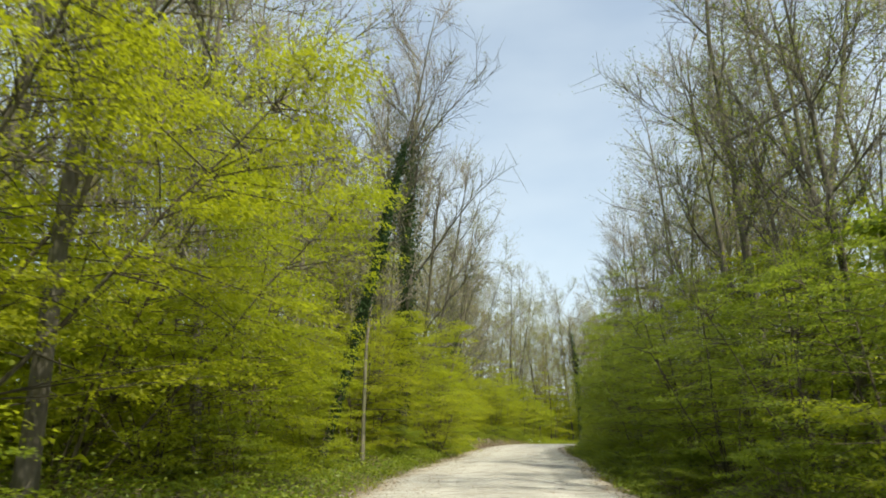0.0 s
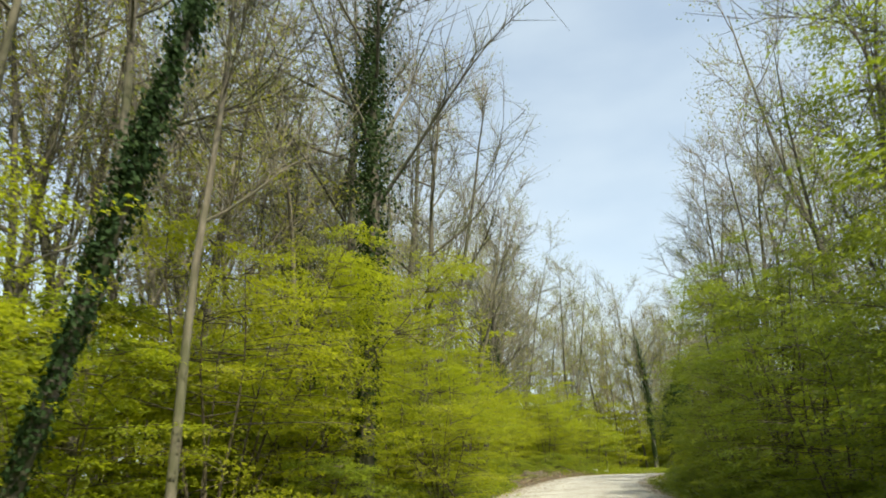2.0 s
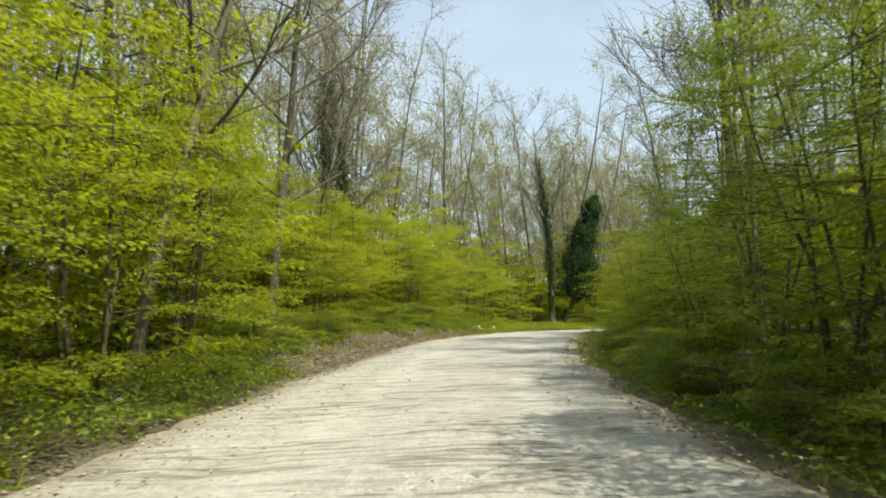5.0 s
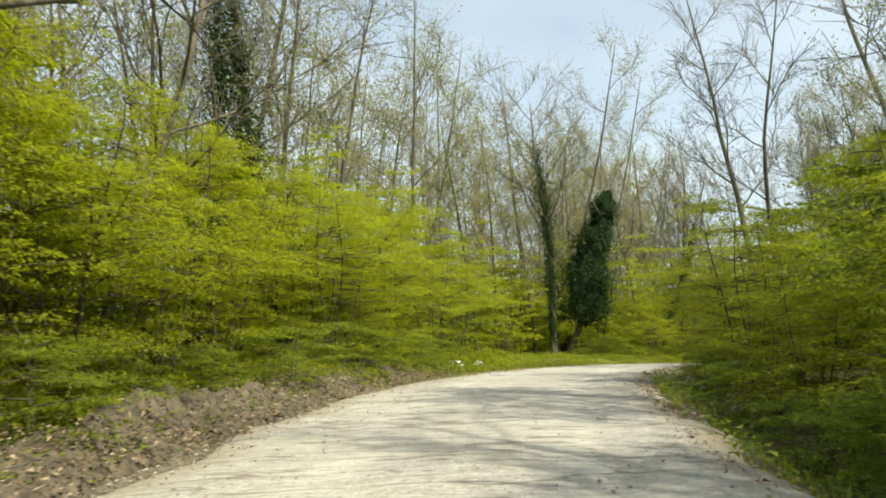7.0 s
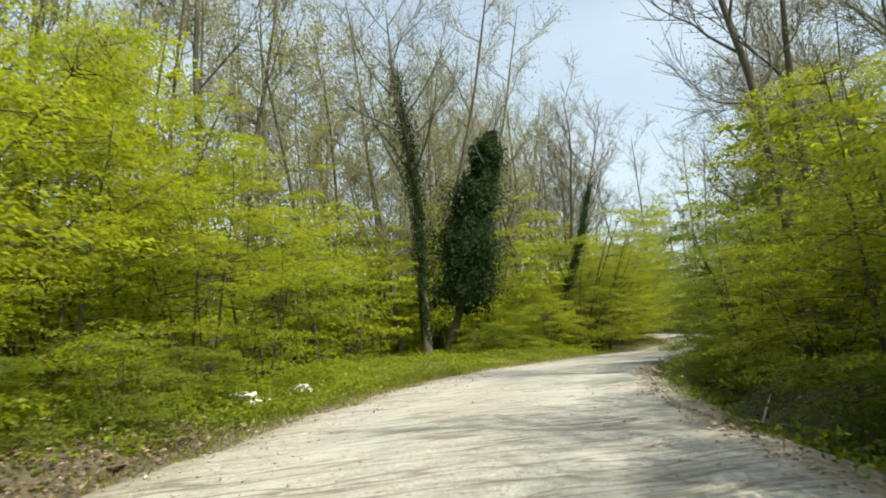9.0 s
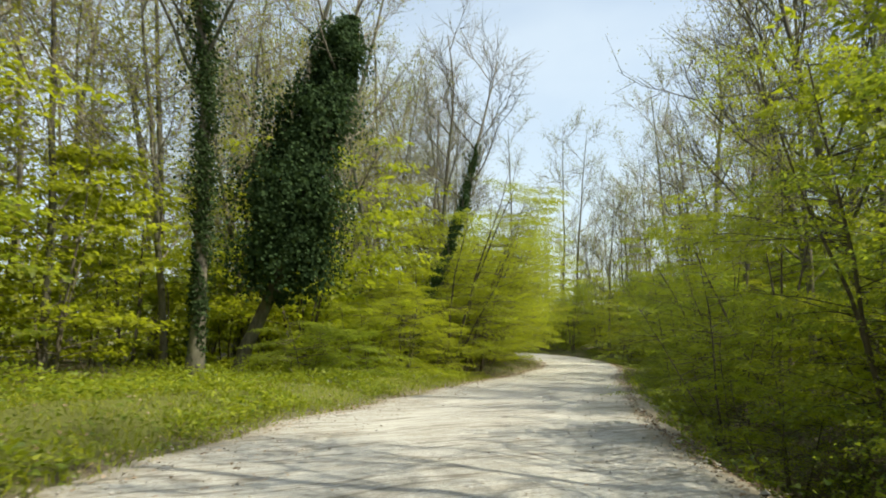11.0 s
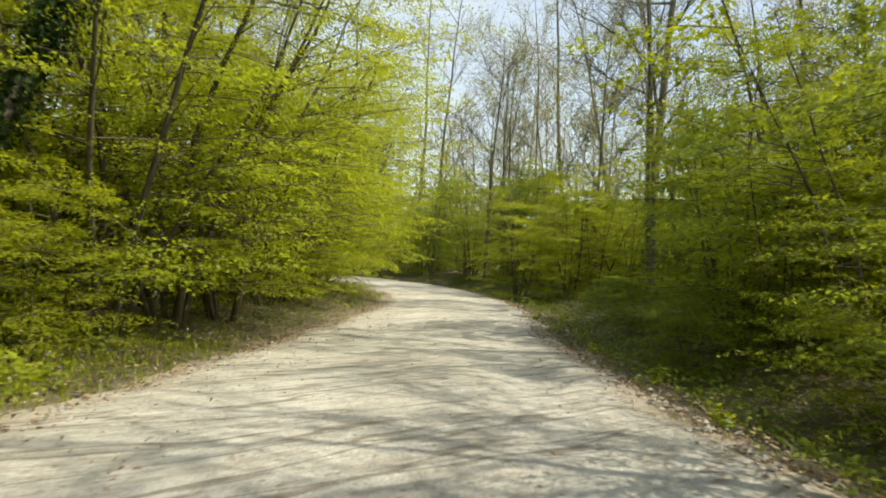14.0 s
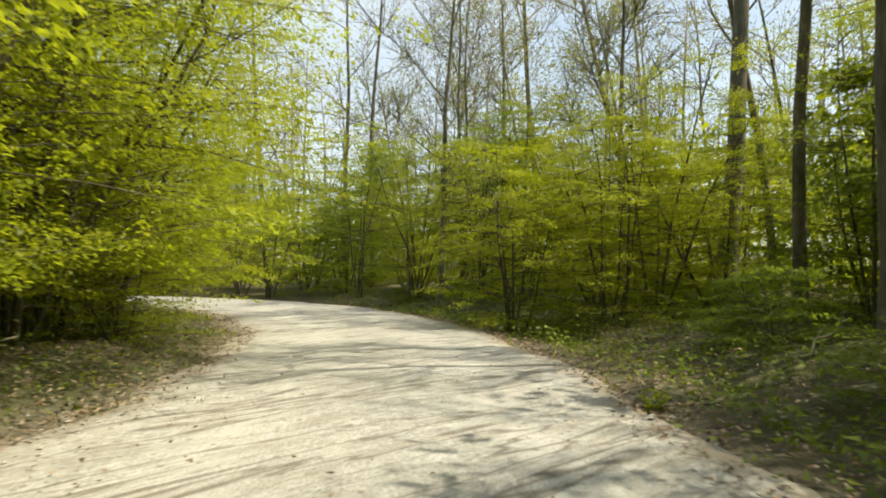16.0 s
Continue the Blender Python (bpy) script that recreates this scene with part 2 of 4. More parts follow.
def road_sd(xy):
    """Metres along the road (0 at the start of the drive) and to the right of its middle, for each place."""
    xy = np.atleast_2d(np.asarray(xy, float))
    s, d = np.empty(len(xy)), np.empty(len(xy))
    for i in range(0, len(xy), 4000):
        part_ = xy[i:i + 4000]
        gap = part_[:, None, :] - LINE[None, :, :2]
        k = np.argmin((gap ** 2).sum(2), axis=1)
        g = part_ - LINE[k, :2]
        side = np.sign((g * RIGHT[k]).sum(1))
        s[i:i + 4000], d[i:i + 4000] = (k - ZERO) * 0.5, side * np.hypot(g[:, 0], g[:, 1])
    return s, d


def half_width(s, d=1.0):
    """Metres from the middle to the road's edge: wider on its left."""
    right = HALF - 0.05 - 0.5 * np.clip((s - 100) / 12, 0, 1) + 0.3 * np.clip((s - 53) / 6, 0, 1) + 0.25 * np.exp(-((s - 65) / 7) ** 2)
    left = HALF + 0.3 + 0.5 * np.clip((s - 10) / 18, 0, 1) - 0.5 * np.clip((s - 112) / 12, 0, 1)
    return np.where(np.asarray(d) < 0, left, right)


def at_road(s, d):
    k = int(np.clip(round(s / 0.5) + ZERO, 0, len(LINE) - 1))
    return LINE[k, 0] + RIGHT[k, 0] * d, LINE[k, 1] + RIGHT[k, 1] * d


def ripple(x, y, scale, seed):
    """Smooth uneven height between -1 and 1."""
    a = np.sin(x * scale + seed) * np.cos(y * scale * 1.13 + seed * 2.1)
    b = np.sin((x * 0.6 + y * 0.8) * scale * 2.3 + seed * 3.7) * np.cos((y * 0.7 - x * 0.7) * scale * 1.9 + seed)
    return 0.6 * a + 0.4 * b


def ground_z(xy):
    xy = np.atleast_2d(np.asarray(xy, float))
    s, d = road_sd(xy)
    k = np.clip((s / 0.5).astype(int) + ZERO, 0, len(LINE) - 1)
    base, hw = LINE[k, 2], half_width(s, d)
    e = np.abs(d) - hw
    x, y = xy[:, 0], xy[:, 1]
    smooth = lambda v: np.clip(v, 0, 1) ** 2 * (3 - 2 * np.clip(v, 0, 1))
    bank = 0.32 * smooth(e / 2.4) + 0.25 * smooth((e - 5) / 8)
    ditch = -(0.55 + 0.4 * np.exp(-((s - 82) / 14) ** 2)) * (1 - 0.45 * smooth((s - 98) / 10)) * np.exp(-((e - 1.5) / 0.85) ** 2) + 0.15 * smooth((e - 2.2) / 2.5) + 0.2 * smooth((e - 5) / 8)
    bank = bank + 0.24 * np.exp(-((e - 1.0) / 0.65) ** 2) * smooth((s - 48) / 4) * smooth((70 - s) / 4) * (0.7 + 0.5 * ripple(x, y, 1.9, 7.0))
    side = np.where(d < 0, bank, ditch)
    z = base + np.where(e < 0, -0.13, side - 0.13 * (1 - smooth(e / 0.5)))
    rough = smooth(e / 2.0)
    z += rough * (0.10 * ripple(x, y, 1.1, 2.0) + 0.25 * ripple(x, y, 0.17, 5.0)) + 0.05 * smooth(e / 0.6) * ripple(x, y, 3.1, 1.0)
    return z


def gz(x, y):
    return float(ground_z([(x, y)])[0])


# ---- mesh helpers ----
def mesh_object(name, verts, faces, mat, parent=None, smooth=True, label=""):
    me = bpy.data.meshes.new(name)
    me.from_pydata([tuple(v) for v in verts], [], [tuple(f) for f in faces])
    me.materials.append(mat)
    if smooth:
        me.polygons.foreach_set("use_smooth", np.ones(len(me.polygons), bool))
    me.update()
    ob = new(name, me)
    if parent:
        ob.parent = parent
    if label:
        ob["label"] = label
    return ob


def quads_object(name, verts, mat, parent=None):
    """verts: N x 4 x 3 corners of N small leaves."""
    n = len(verts)
    me = bpy.data.meshes.new(name)
    me.vertices.add(n * 4)
    me.vertices.foreach_set("co", np.ascontiguousarray(verts, np.float32).reshape(-1))
    me.loops.add(n * 4)
    me.loops.foreach_set("vertex_index", np.arange(n * 4, dtype=np.int32))
    me.polygons.add(n)
    me.polygons.foreach_set("loop_start", np.arange(0, n * 4, 4, dtype=np.int32))
    me.polygons.foreach_set("loop_total", np.full(n, 4, np.int32))
    me.materials.append(mat)
    me.update(calc_edges=True)
    ob = new(name, me)
    if parent:
        ob.parent = parent
    return ob


def unit(v):
    return v / np.maximum(np.linalg.norm(v, axis=-1, keepdims=True), 1e-9)


def leaf_quads(at, way, normal, length, wide=0.56, fold=0.12):
    """Kite-shaped leaves, folded along the midrib."""
    way = unit(way)
    across = unit(np.cross(normal, way))
    up = np.cross(way, across)
    length = length[:, None]
    mid = at + way * length * 0.42
    lift = up * length * fold
    return np.stack([at, mid + across * length * wide / 2 + lift, at + way * length, mid - across * length * wide / 2 + lift], 1)


def tris_object(name, quads, mat, parent=None):
    """Small far leaves: each one three-cornered."""
    tri = np.stack([quads[:, 0] * 0.6 + quads[:, 1] * 0.4, quads[:, 2], quads[:, 3]], 1)
    n = len(tri)
    me = bpy.data.meshes.new(name)
    me.vertices.add(n * 3)
    me.vertices.foreach_set("co", np.ascontiguousarray(tri, np.float32).reshape(-1))
    me.loops.add(n * 3)
    me.loops.foreach_set("vertex_index", np.arange(n * 3, dtype=np.int32))
    me.polygons.add(n)
    me.polygons.foreach_set("loop_start", np.arange(0, n * 3, 3, dtype=np.int32))
    me.polygons.foreach_set("loop_total", np.full(n, 3, np.int32))
    me.materials.append(mat)
    me.update(calc_edges=True)
    ob = new(name, me)
    if parent:
        ob.parent = parent
    return ob


class Tubes:
    """Bent tapering tubes, gathered into one mesh."""

    def __init__(self):
        self.v, self.f, self.n = [], [], 0

    def add(self, pts, radii, sides):
        pts = np.asarray(pts, float)
        way = unit(np.gradient(pts, axis=0))
        ref = np.array([0.31, 0.95, 0.05]) if abs(way[0][2]) > 0.5 else np.array([0.05, 0.1, 1.0])
        a = unit(np.cross(way, ref))
        b = np.cross(way, a)
        ang = np.arange(sides) * 2 * math.pi / sides
        ring = a[:, None, :] * np.cos(ang)[None, :, None] + b[:, None, :] * np.sin(ang)[None, :, None]
        v = pts[:, None, :] + ring * np.asarray(radii)[:, None, None]
        start = self.n
        self.n += len(pts) * sides
        self.v.append(v.reshape(-1, 3))
        for i in range(len(pts) - 1):
            for j in range(sides):
                p, q = start + i * sides + j, start + i * sides + (j + 1) % sides
                self.f.append((p, q, q + sides, p + sides))
        self.f.append(tuple(start + (len(pts) - 1) * sides + j for j in range(sides)))

    def make(self, name, mat, parent=None, label=""):
        return mesh_object(name, np.concatenate(self.v), self.f, mat, parent, True, label)


def bend(rng, start, way, length, n, wobble, rise=0.0):
    """A wandering line."""
    way = unit(np.asarray(way, float))
    pts = [np.asarray(start, float)]
    for i in range(n):
        way = unit(way + rng.normal(0, wobble, 3) + np.array([0, 0, rise]))
        pts.append(pts[-1] + way * length / n)
    return np.array(pts)


def along(pts, u):
    x = u * (len(pts) - 1)
    i = min(int(x), len(pts) - 2)
    return pts[i] + (pts[i + 1] - pts[i]) * (x - i), unit(pts[i + 1] - pts[i])


def thing(name, label, category, group="", kind=""):
    return tagged(new(name), label, category, group, kind)


# ---- the ground and the road ----
def build_ground():
    xs = np.r_[-2500, -900, -300, -150, -90, np.arange(-60, 95.1, 0.75), 120, 170, 320, 900, 2500]
    ys = np.r_[-2500, -900, -300, -150, np.arange(-95, 150.1, 0.75), 180, 320, 900, 2500]
    gx, gy = np.meshgrid(xs, ys)
    xy = np.stack([gx.ravel(), gy.ravel()], 1)
    z = ground_z(xy)
    far = np.clip((np.hypot(xy[:, 0] - 15, xy[:, 1] - 20) - 130) / 200, 0, 1)
    z = z * (1 - far)
    nx, ny = len(xs), len(ys)
    idx = np.arange(nx * ny).reshape(ny, nx)
    faces = np.stack([idx[:-1, :-1], idx[:-1, 1:], idx[1:, 1:], idx[1:, :-1]], -1).reshape(-1, 4)
    ob = mesh_object("ground", np.column_stack([xy, z]).tolist(), faces.tolist(), FLOOR)
    s, d = road_sd(xy)
    e = np.abs(d) - half_width(s, d)
    for name, value in (("dust", np.maximum(np.clip(1.1 - e / 0.9, 0, 1), np.where((d < 0) & (s > 48) & (s < 70), 0.4 * np.clip(1.9 - e, 0, 1), 0))), ("meadow", np.where((d < 0) & (s > 66) & (s < 104), np.clip((e - 0.2) / 0.6, 0, 1) * np.clip((8 - e) / 2, 0, 1), 0.0))):
        layer = ob.data.attributes.new(name, "FLOAT", "POINT")
        layer.data.foreach_set("value", np.ascontiguousarray(value, np.float32))
    tagged(ob, "forest floor of brown leaf litter, moss and dark soil", "ground", kind="structure")


def build_road():
    cross = np.array([-1.16, -1.06, -1.0, -0.9, -0.75, -0.6, -0.45, -0.3, -0.15, 0.0, 0.15, 0.3, 0.45, 0.6, 0.75, 0.9, 1.0, 1.06, 1.16])
    drop = np.array([-0.22, -0.08, -0.02, 0.0, 0.015, 0.0, 0.012, 0.025, 0.035, 0.04, 0.035, 0.025, 0.012, 0.0, 0.015, 0.0, -0.02, -0.08, -0.22])
    rng = np.random.default_rng(4)
    n = len(LINE)
    s = (np.arange(n) - ZERO) * 0.5
    edge = [1 + 0.06 * np.sin(s * 0.31 + k) + 0.04 * np.sin(s * 1.3 + 2 * k) + 0.02 * rng.normal(size=n) for k in (1.0, 4.0)]
    w = np.where(cross[None] < 0, (edge[0] * half_width(s, -1))[:, None], (edge[1] * half_width(s, 1))[:, None]) * cross[None]
    x = LINE[:, 0:1] + RIGHT[:, 0:1] * w
    y = LINE[:, 1:2] + RIGHT[:, 1:2] * w
    z = LINE[:, 2:3] + drop[None] + 0.012 * ripple(x, y, 2.2, 3.0) + 0.006 * rng.normal(size=x.shape)
    m = len(cross)
    idx = np.arange(n * m).reshape(n, m)
    faces = np.stack([idx[:-1, :-1], idx[:-1, 1:], idx[1:, 1:], idx[1:, :-1]], -1).reshape(-1, 4)
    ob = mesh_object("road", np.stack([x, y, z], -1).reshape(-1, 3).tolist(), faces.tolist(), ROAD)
    lanes = np.exp(-((np.abs(cross) - 0.42) / 0.16) ** 2)
    rims = np.clip((np.abs(cross) - 0.62) / 0.36, 0, 1.3)
    for name, value in (("worn", lanes), ("side", rims)):
        layer = ob.data.attributes.new(name, "FLOAT", "POINT")
        layer.data.foreach_set("value", np.tile(value, n).astype(np.float32))
    tagged(ob, "pale gravel forest road with worn wheel tracks", "road", kind="structure")


def build_earth_bank():
    """The ragged low bank of earth that the grader has pushed up along the road."""
    ss, es = np.arange(48.0, 72.01, 0.11), np.arange(-0.25, 2.61, 0.11)
    gs, ge = np.meshgrid(ss, es, indexing="ij")
    k = gs.ravel() / 0.5 + ZERO
    i = k.astype(int)
    f = (k - i)[:, None]
    mid = LINE[i] * (1 - f) + LINE[i + 1] * f
    right = RIGHT[i] * (1 - f) + RIGHT[i + 1] * f
    d = -(half_width(gs.ravel(), -1.0) + ge.ravel())
    xy = mid[:, :2] + right * d[:, None]
    e, s = ge.ravel(), gs.ravel()
    ends = np.clip((s - 48) / 3, 0, 1) * np.clip((72 - s) / 4, 0, 1)
    swell = 0.55 + 0.45 * np.sin(s * 0.9 + 1.1 * np.sin(s * 0.37))
    ridge = np.exp(-((e - 0.95 - 0.25 * np.sin(s * 0.8)) / 0.5) ** 2) * 0.24 * swell
    lumps = np.array([noise.noise(Vector((x * 2.6, y * 2.6, 0))) + 0.6 * noise.noise(Vector((x * 6.5, y * 6.5, 3))) + 0.6 * noise.noise(Vector((x * 12, y * 12, 7))) for x, y in xy])
    rim = np.clip((e + 0.25) / 0.5, 0, 1) * np.clip((2.6 - e) / 0.6, 0, 1)
    z = ground_z(xy) - 0.06 + rim * ends * (0.09 + ridge + 0.16 * lumps * (0.5 + 0.8 * ridge / 0.24))
    n, m = gs.shape
    idx = np.arange(n * m).reshape(n, m)
    faces = np.stack([idx[:-1, :-1], idx[:-1, 1:], idx[1:, 1:], idx[1:, :-1]], -1).reshape(-1, 4)
    ob = mesh_object("earth_bank", np.column_stack([xy, z]).tolist(), faces.tolist(), BANK)
    tagged(ob, "low ragged bank of dry earth and dead leaves scraped up along the road", "earth bank", kind="structure")


build_ground()
build_road()
build_earth_bank()


# ---- trees ----
def spray_leaves(rng, at, way, length, leaves, size, wide=0.74):
    """Flat fans of leaves: at and way are K x 3, length is K."""
    k = len(at)
    way = unit(way * np.array([1, 1, 0.6]))
    up = unit(np.array([0, 0, 1.0]) + rng.normal(0, 0.2, (k, 3)))
    across = unit(np.cross(up, way))
    u = rng.uniform(0.05, 1.0, (k, leaves))
    v = rng.uniform(-1, 1, (k, leaves)) * (0.48 * (1.1 - u * 0.8))
    ln = length[:, None]
    p = at[:, None] + way[:, None] * (u * ln)[..., None] + across[:, None] * (v * ln)[..., None]
    p[..., 2] -= 0.16 * ln * (u ** 2 + 1.5 * v ** 2)
    p += rng.normal(0, 0.022, p.shape)
    d = way[:, None] * 0.7 + across[:, None] * np.sign(v)[..., None] * 0.8 + rng.normal(0, 0.35, p.shape)
    d[..., 2] -= 0.25
    nrm = np.array([0, 0, 1.0]) + rng.normal(0, 0.45, p.shape)
    return leaf_quads(p.reshape(-1, 3), d.reshape(-1, 3), nrm.reshape(-1, 3), rng.uniform(0.7, 1.3, k * leaves) * size, wide)


def build_understory(seed, height, spread, branches, leaves, size, mat, label, stems=4, low=0.12, arch=0.0, far=False):
    """A small broad-leaved tree with several stems and layered sprays."""
    rng = np.random.default_rng(seed)
    root = thing("thicket_tree", label, "tree", "thin trees inside the wood") if far else thing("understory_tree", label, "tree", "leafing trees along the road")
    lines = []
    for i in range(stems):
        a = 2 * math.pi * (i + rng.uniform(-0.3, 0.3)) / stems
        lean = rng.uniform(0.03, 0.2) if far else rng.uniform(0.10, 0.42)
        way = np.array([math.cos(a) * lean + arch, math.sin(a) * lean, 1.0])
        pts = bend(rng, (0.18 * math.cos(a), 0.18 * math.sin(a), -0.25), way, height * rng.uniform(0.72, 1.0), 8, 0.07, 0.02 - 0.09 * arch)
        lines.append(pts)
        t = Tubes()
        r = rng.uniform(0.045, 0.085) * height / (10 if far else 11)
        t.add(pts, np.linspace(r, r * 0.18, 9), 6)
        t.make("stem", STEM, root)
    tw, at, ways, lens = Tubes(), [], [], []
    for i in range(branches):
        pts = lines[rng.integers(stems)]
        tiers = max(4, round(height / 0.95))
        u = low + (1 - low) * min((int(tiers * rng.uniform(0, 1) ** 0.9) + rng.normal(0.5, 0.13)) / tiers, 1.0)
        o, w = along(pts, min(max(u, 0.02), 0.98))
        a = rng.uniform(0, 2 * math.pi)
        shape = 0.55 + 0.75 * math.sin(math.pi * min(u * 0.9 + 0.1, 1.0)) - 0.45 * u
        ln = spread * shape * rng.uniform(0.6, 1.15)
        way = np.array([math.cos(a), math.sin(a), rng.uniform(0.02, 0.42)]) + np.r_[w[:2] * 0.8, 0]
        b = bend(rng, o, way, ln, 3, 0.10, -0.06)
        if i % 2 or not far:
            tw.add(b, np.linspace(0.016, 0.004, 4), 3)
        for q in (0.3, 0.5, 0.68, 0.84, 0.97):
            p, d = along(b, q)
            side = rng.choice((-1, 1)) * rng.uniform(0.3, 1.1) if q < 0.95 else 0
            d = np.array([d[0] * math.cos(side) - d[1] * math.sin(side), d[0] * math.sin(side) + d[1] * math.cos(side), d[2] * 0.6])
            at.append(p), ways.append(d), lens.append(rng.uniform(0.45, 0.85) * (0.6 + 0.25 * spread))
    tagged(tw.make("twig_work", STEM, root), kind="stuff")
    tris_object("crown", spray_leaves(rng, np.array(at), np.array(ways), np.array(lens), leaves, size), mat, root)
    return root


def build_bare(seed, height, radius, lean, limbs, label, bark=None, buds=500, first=0.35, ivy=0.0, bud_mat=None, joined=False, bud_size=1.0, reach=1.0):
    """A tall woodland tree, nearly leafless: trunk, limbs with twigs, opening buds."""
    rng = np.random.default_rng(seed)
    root = thing("bare_tree", label, "tree", "tall trees in the wood")
    trunk = bend(rng, (0, 0, -0.3), (lean[0], lean[1], 1.0), height + 0.3, 12, 0.035, 0.02)
    t = Tubes()
    rad = radius * (1 - np.linspace(0, 1, 13) * 0.86)
    rad[0] *= 1.35
    t.add(trunk, rad, 8)
    stem = t.make("trunk", bark or BARK, root)
    tips, whole = [], Tubes()
    for i in range(limbs):
        u = first + (0.97 - first) * (i + rng.uniform(0, 0.8)) / limbs
        o, w = along(trunk, min(u, 0.985))
        a = i * 2.4 + rng.uniform(-0.6, 0.6)
        steep = rng.uniform(0.45, 1.3)
        ln = height * rng.uniform(0.16, 0.30) * (1.15 - 0.6 * u) * reach
        limb = bend(rng, o, (math.cos(a), math.sin(a), steep), ln, 6, 0.11, 0.06)
        r0 = radius * (0.42 - 0.28 * u)
        t = whole if joined else Tubes()
        t.add(limb, np.linspace(r0, r0 * 0.2, 7), 5)
        subs, fine_twigs = (5, 6) if joined else (7, 8)
        for j in range(subs):
            q = 0.2 + 0.8 * (j + rng.uniform(0, 0.9)) / subs
            p, d = along(limb, min(q, 0.99))
            sub = bend(rng, p, d + rng.normal(0, 0.5, 3) + np.array([0, 0, 0.25]), ln * rng.uniform(0.3, 0.55), 3, 0.14, 0.05)
            t.add(sub, np.linspace(r0 * 0.28 + 0.006, 0.006, 4), 3)
            for k in range(fine_twigs):
                p2, d2 = along(sub, min(0.15 + 0.85 * (k + rng.uniform(0, 0.9)) / fine_twigs, 0.99))
                twig = bend(rng, p2, d2 + rng.normal(0, 0.55, 3), rng.uniform(0.6, 1.5), 1, 0.2, 0.05)
                t.add(twig, (0.014, 0.006) if joined else (0.012, 0.005), 3)
                tips += [(twig[0] + twig[1]) / 2, twig[1]]
        if not joined:
            t.make("limb", TWIG if r0 < radius * 0.2 else (bark or BARK), root)
    if joined:
        whole.make("crown", TWIG, root)
    tips = np.array(tips)
    if buds:
        p = tips[rng.integers(0, len(tips), buds)] + rng.normal(0, 0.16, (buds, 3))
        tris_object("foliage", leaf_quads(p, rng.normal(size=(buds, 3)), rng.normal(size=(buds, 3)) + [0, 0, 0.6], rng.uniform(0.06, 0.13, buds) * bud_size), bud_mat or BUDS, root)
    if ivy:
        n = int(9500 * ivy * height / 10)
        u = (0.03 + 1.12 * rng.beta(1.6, 1.5, n)) * ivy
        x = u * 12
        i = np.minimum(x.astype(int), 11)
        c = trunk[i] + (trunk[i + 1] - trunk[i]) * (x - i)[:, None]
        a = rng.uniform(0, 2 * math.pi, n)
        a = np.where(rng.uniform(size=n) < 0.5, a, 2.2 + 3.0 * u + 0.9 * rng.normal(size=n))
        bald = np.sin(u * 37 + 1.3 * np.sin(a * 2)) + 0.7 * np.sin(u * 90 + 3 * a) > 0.75 - 0.4 * np.sin(a)
        u, a, c = u[~bald], a[~bald], c[~bald]
        n = len(u)
        out = np.stack([np.cos(a), np.sin(a), rng.normal(0, 0.2, n)], 1)
        tufts = 0.55 + 0.45 * np.sin(u * 41 + 2.0 * np.sin(a)) * np.sin(3 * a + u * 17) + 0.5 * np.clip(np.sin(u * 19 + a), 0, 1)
        off = radius * (1 - u * 0.7) + np.abs(rng.normal(0.02, 0.14, n)) * np.clip(u / (0.5 * ivy), 0.12, 1) * (0.35 + tufts) * (1 + (0.0 if lean[0] > 0.2 else 1.3) * np.clip((u / ivy - 0.3) / 0.3, 0, 1))
        quads_object("ivy", leaf_quads(c + out * off[:, None], np.stack([-np.sin(a), np.cos(a), -0.6 + rng.normal(0, 0.7, n)], 1) + rng.normal(0, 0.5, (n, 3)), out + rng.normal(0, 0.6, (n, 3)), rng.uniform(0.055, 0.125, n), 0.8), IVY, stem)
    return root


L_BRIGHT = "small broad tree in bright yellow-green spring leaf beside the gravel road"
L_GREEN = "small broad tree in fresh green leaf beside the gravel road"
L_BARE = "tall slender woodland tree, nearly leafless, with opening buds"
L_IVY = "tall woodland tree with dark ivy climbing its trunk"
L_LEAF = "slender woodland tree with thin fresh green leaves up to its top"
L_BACK = "understory tree with thin spring foliage inside the wood"

front = [build_understory(10 + i, h, sp, br, 54, 0.076, mat, lab, st, lo) for i, (h, sp, br, mat, lab, st, lo) in enumerate([
    (5.5, 2.0, 88, SPRING, L_BRIGHT, 4, 0.05), (7.0, 2.3, 104, SPRING, L_BRIGHT, 5, 0.06), (9.0, 2.6, 124, SPRING, L_BRIGHT, 4, 0.08),
    (6.5, 2.2, 96, GREEN, L_GREEN, 5, 0.05), (8.5, 2.5, 112, GREEN, L_GREEN, 4, 0.06), (3.0, 1.5, 52, GREEN, L_GREEN, 5, 0.03),
    (11.0, 3.3, 165, SPRING, L_BRIGHT, 5, 0.07)])]
arching = build_understory(28, 9.0, 2.4, 150, 54, 0.076, SPRING, "leaning tree in yellow-green leaf arching towards the road", 4, 0.2, 0.5)
rear = [build_understory(30 + i, h, sp, 56, 24, 0.18, mat, L_BACK, 3, 0.06, 0.0, True) for i, (h, sp, mat) in enumerate([
    (5.5, 2.4, SPRING), (7.0, 2.8, SPRING), (6.5, 2.5, GREEN), (8.5, 3.0, SPRING)])]
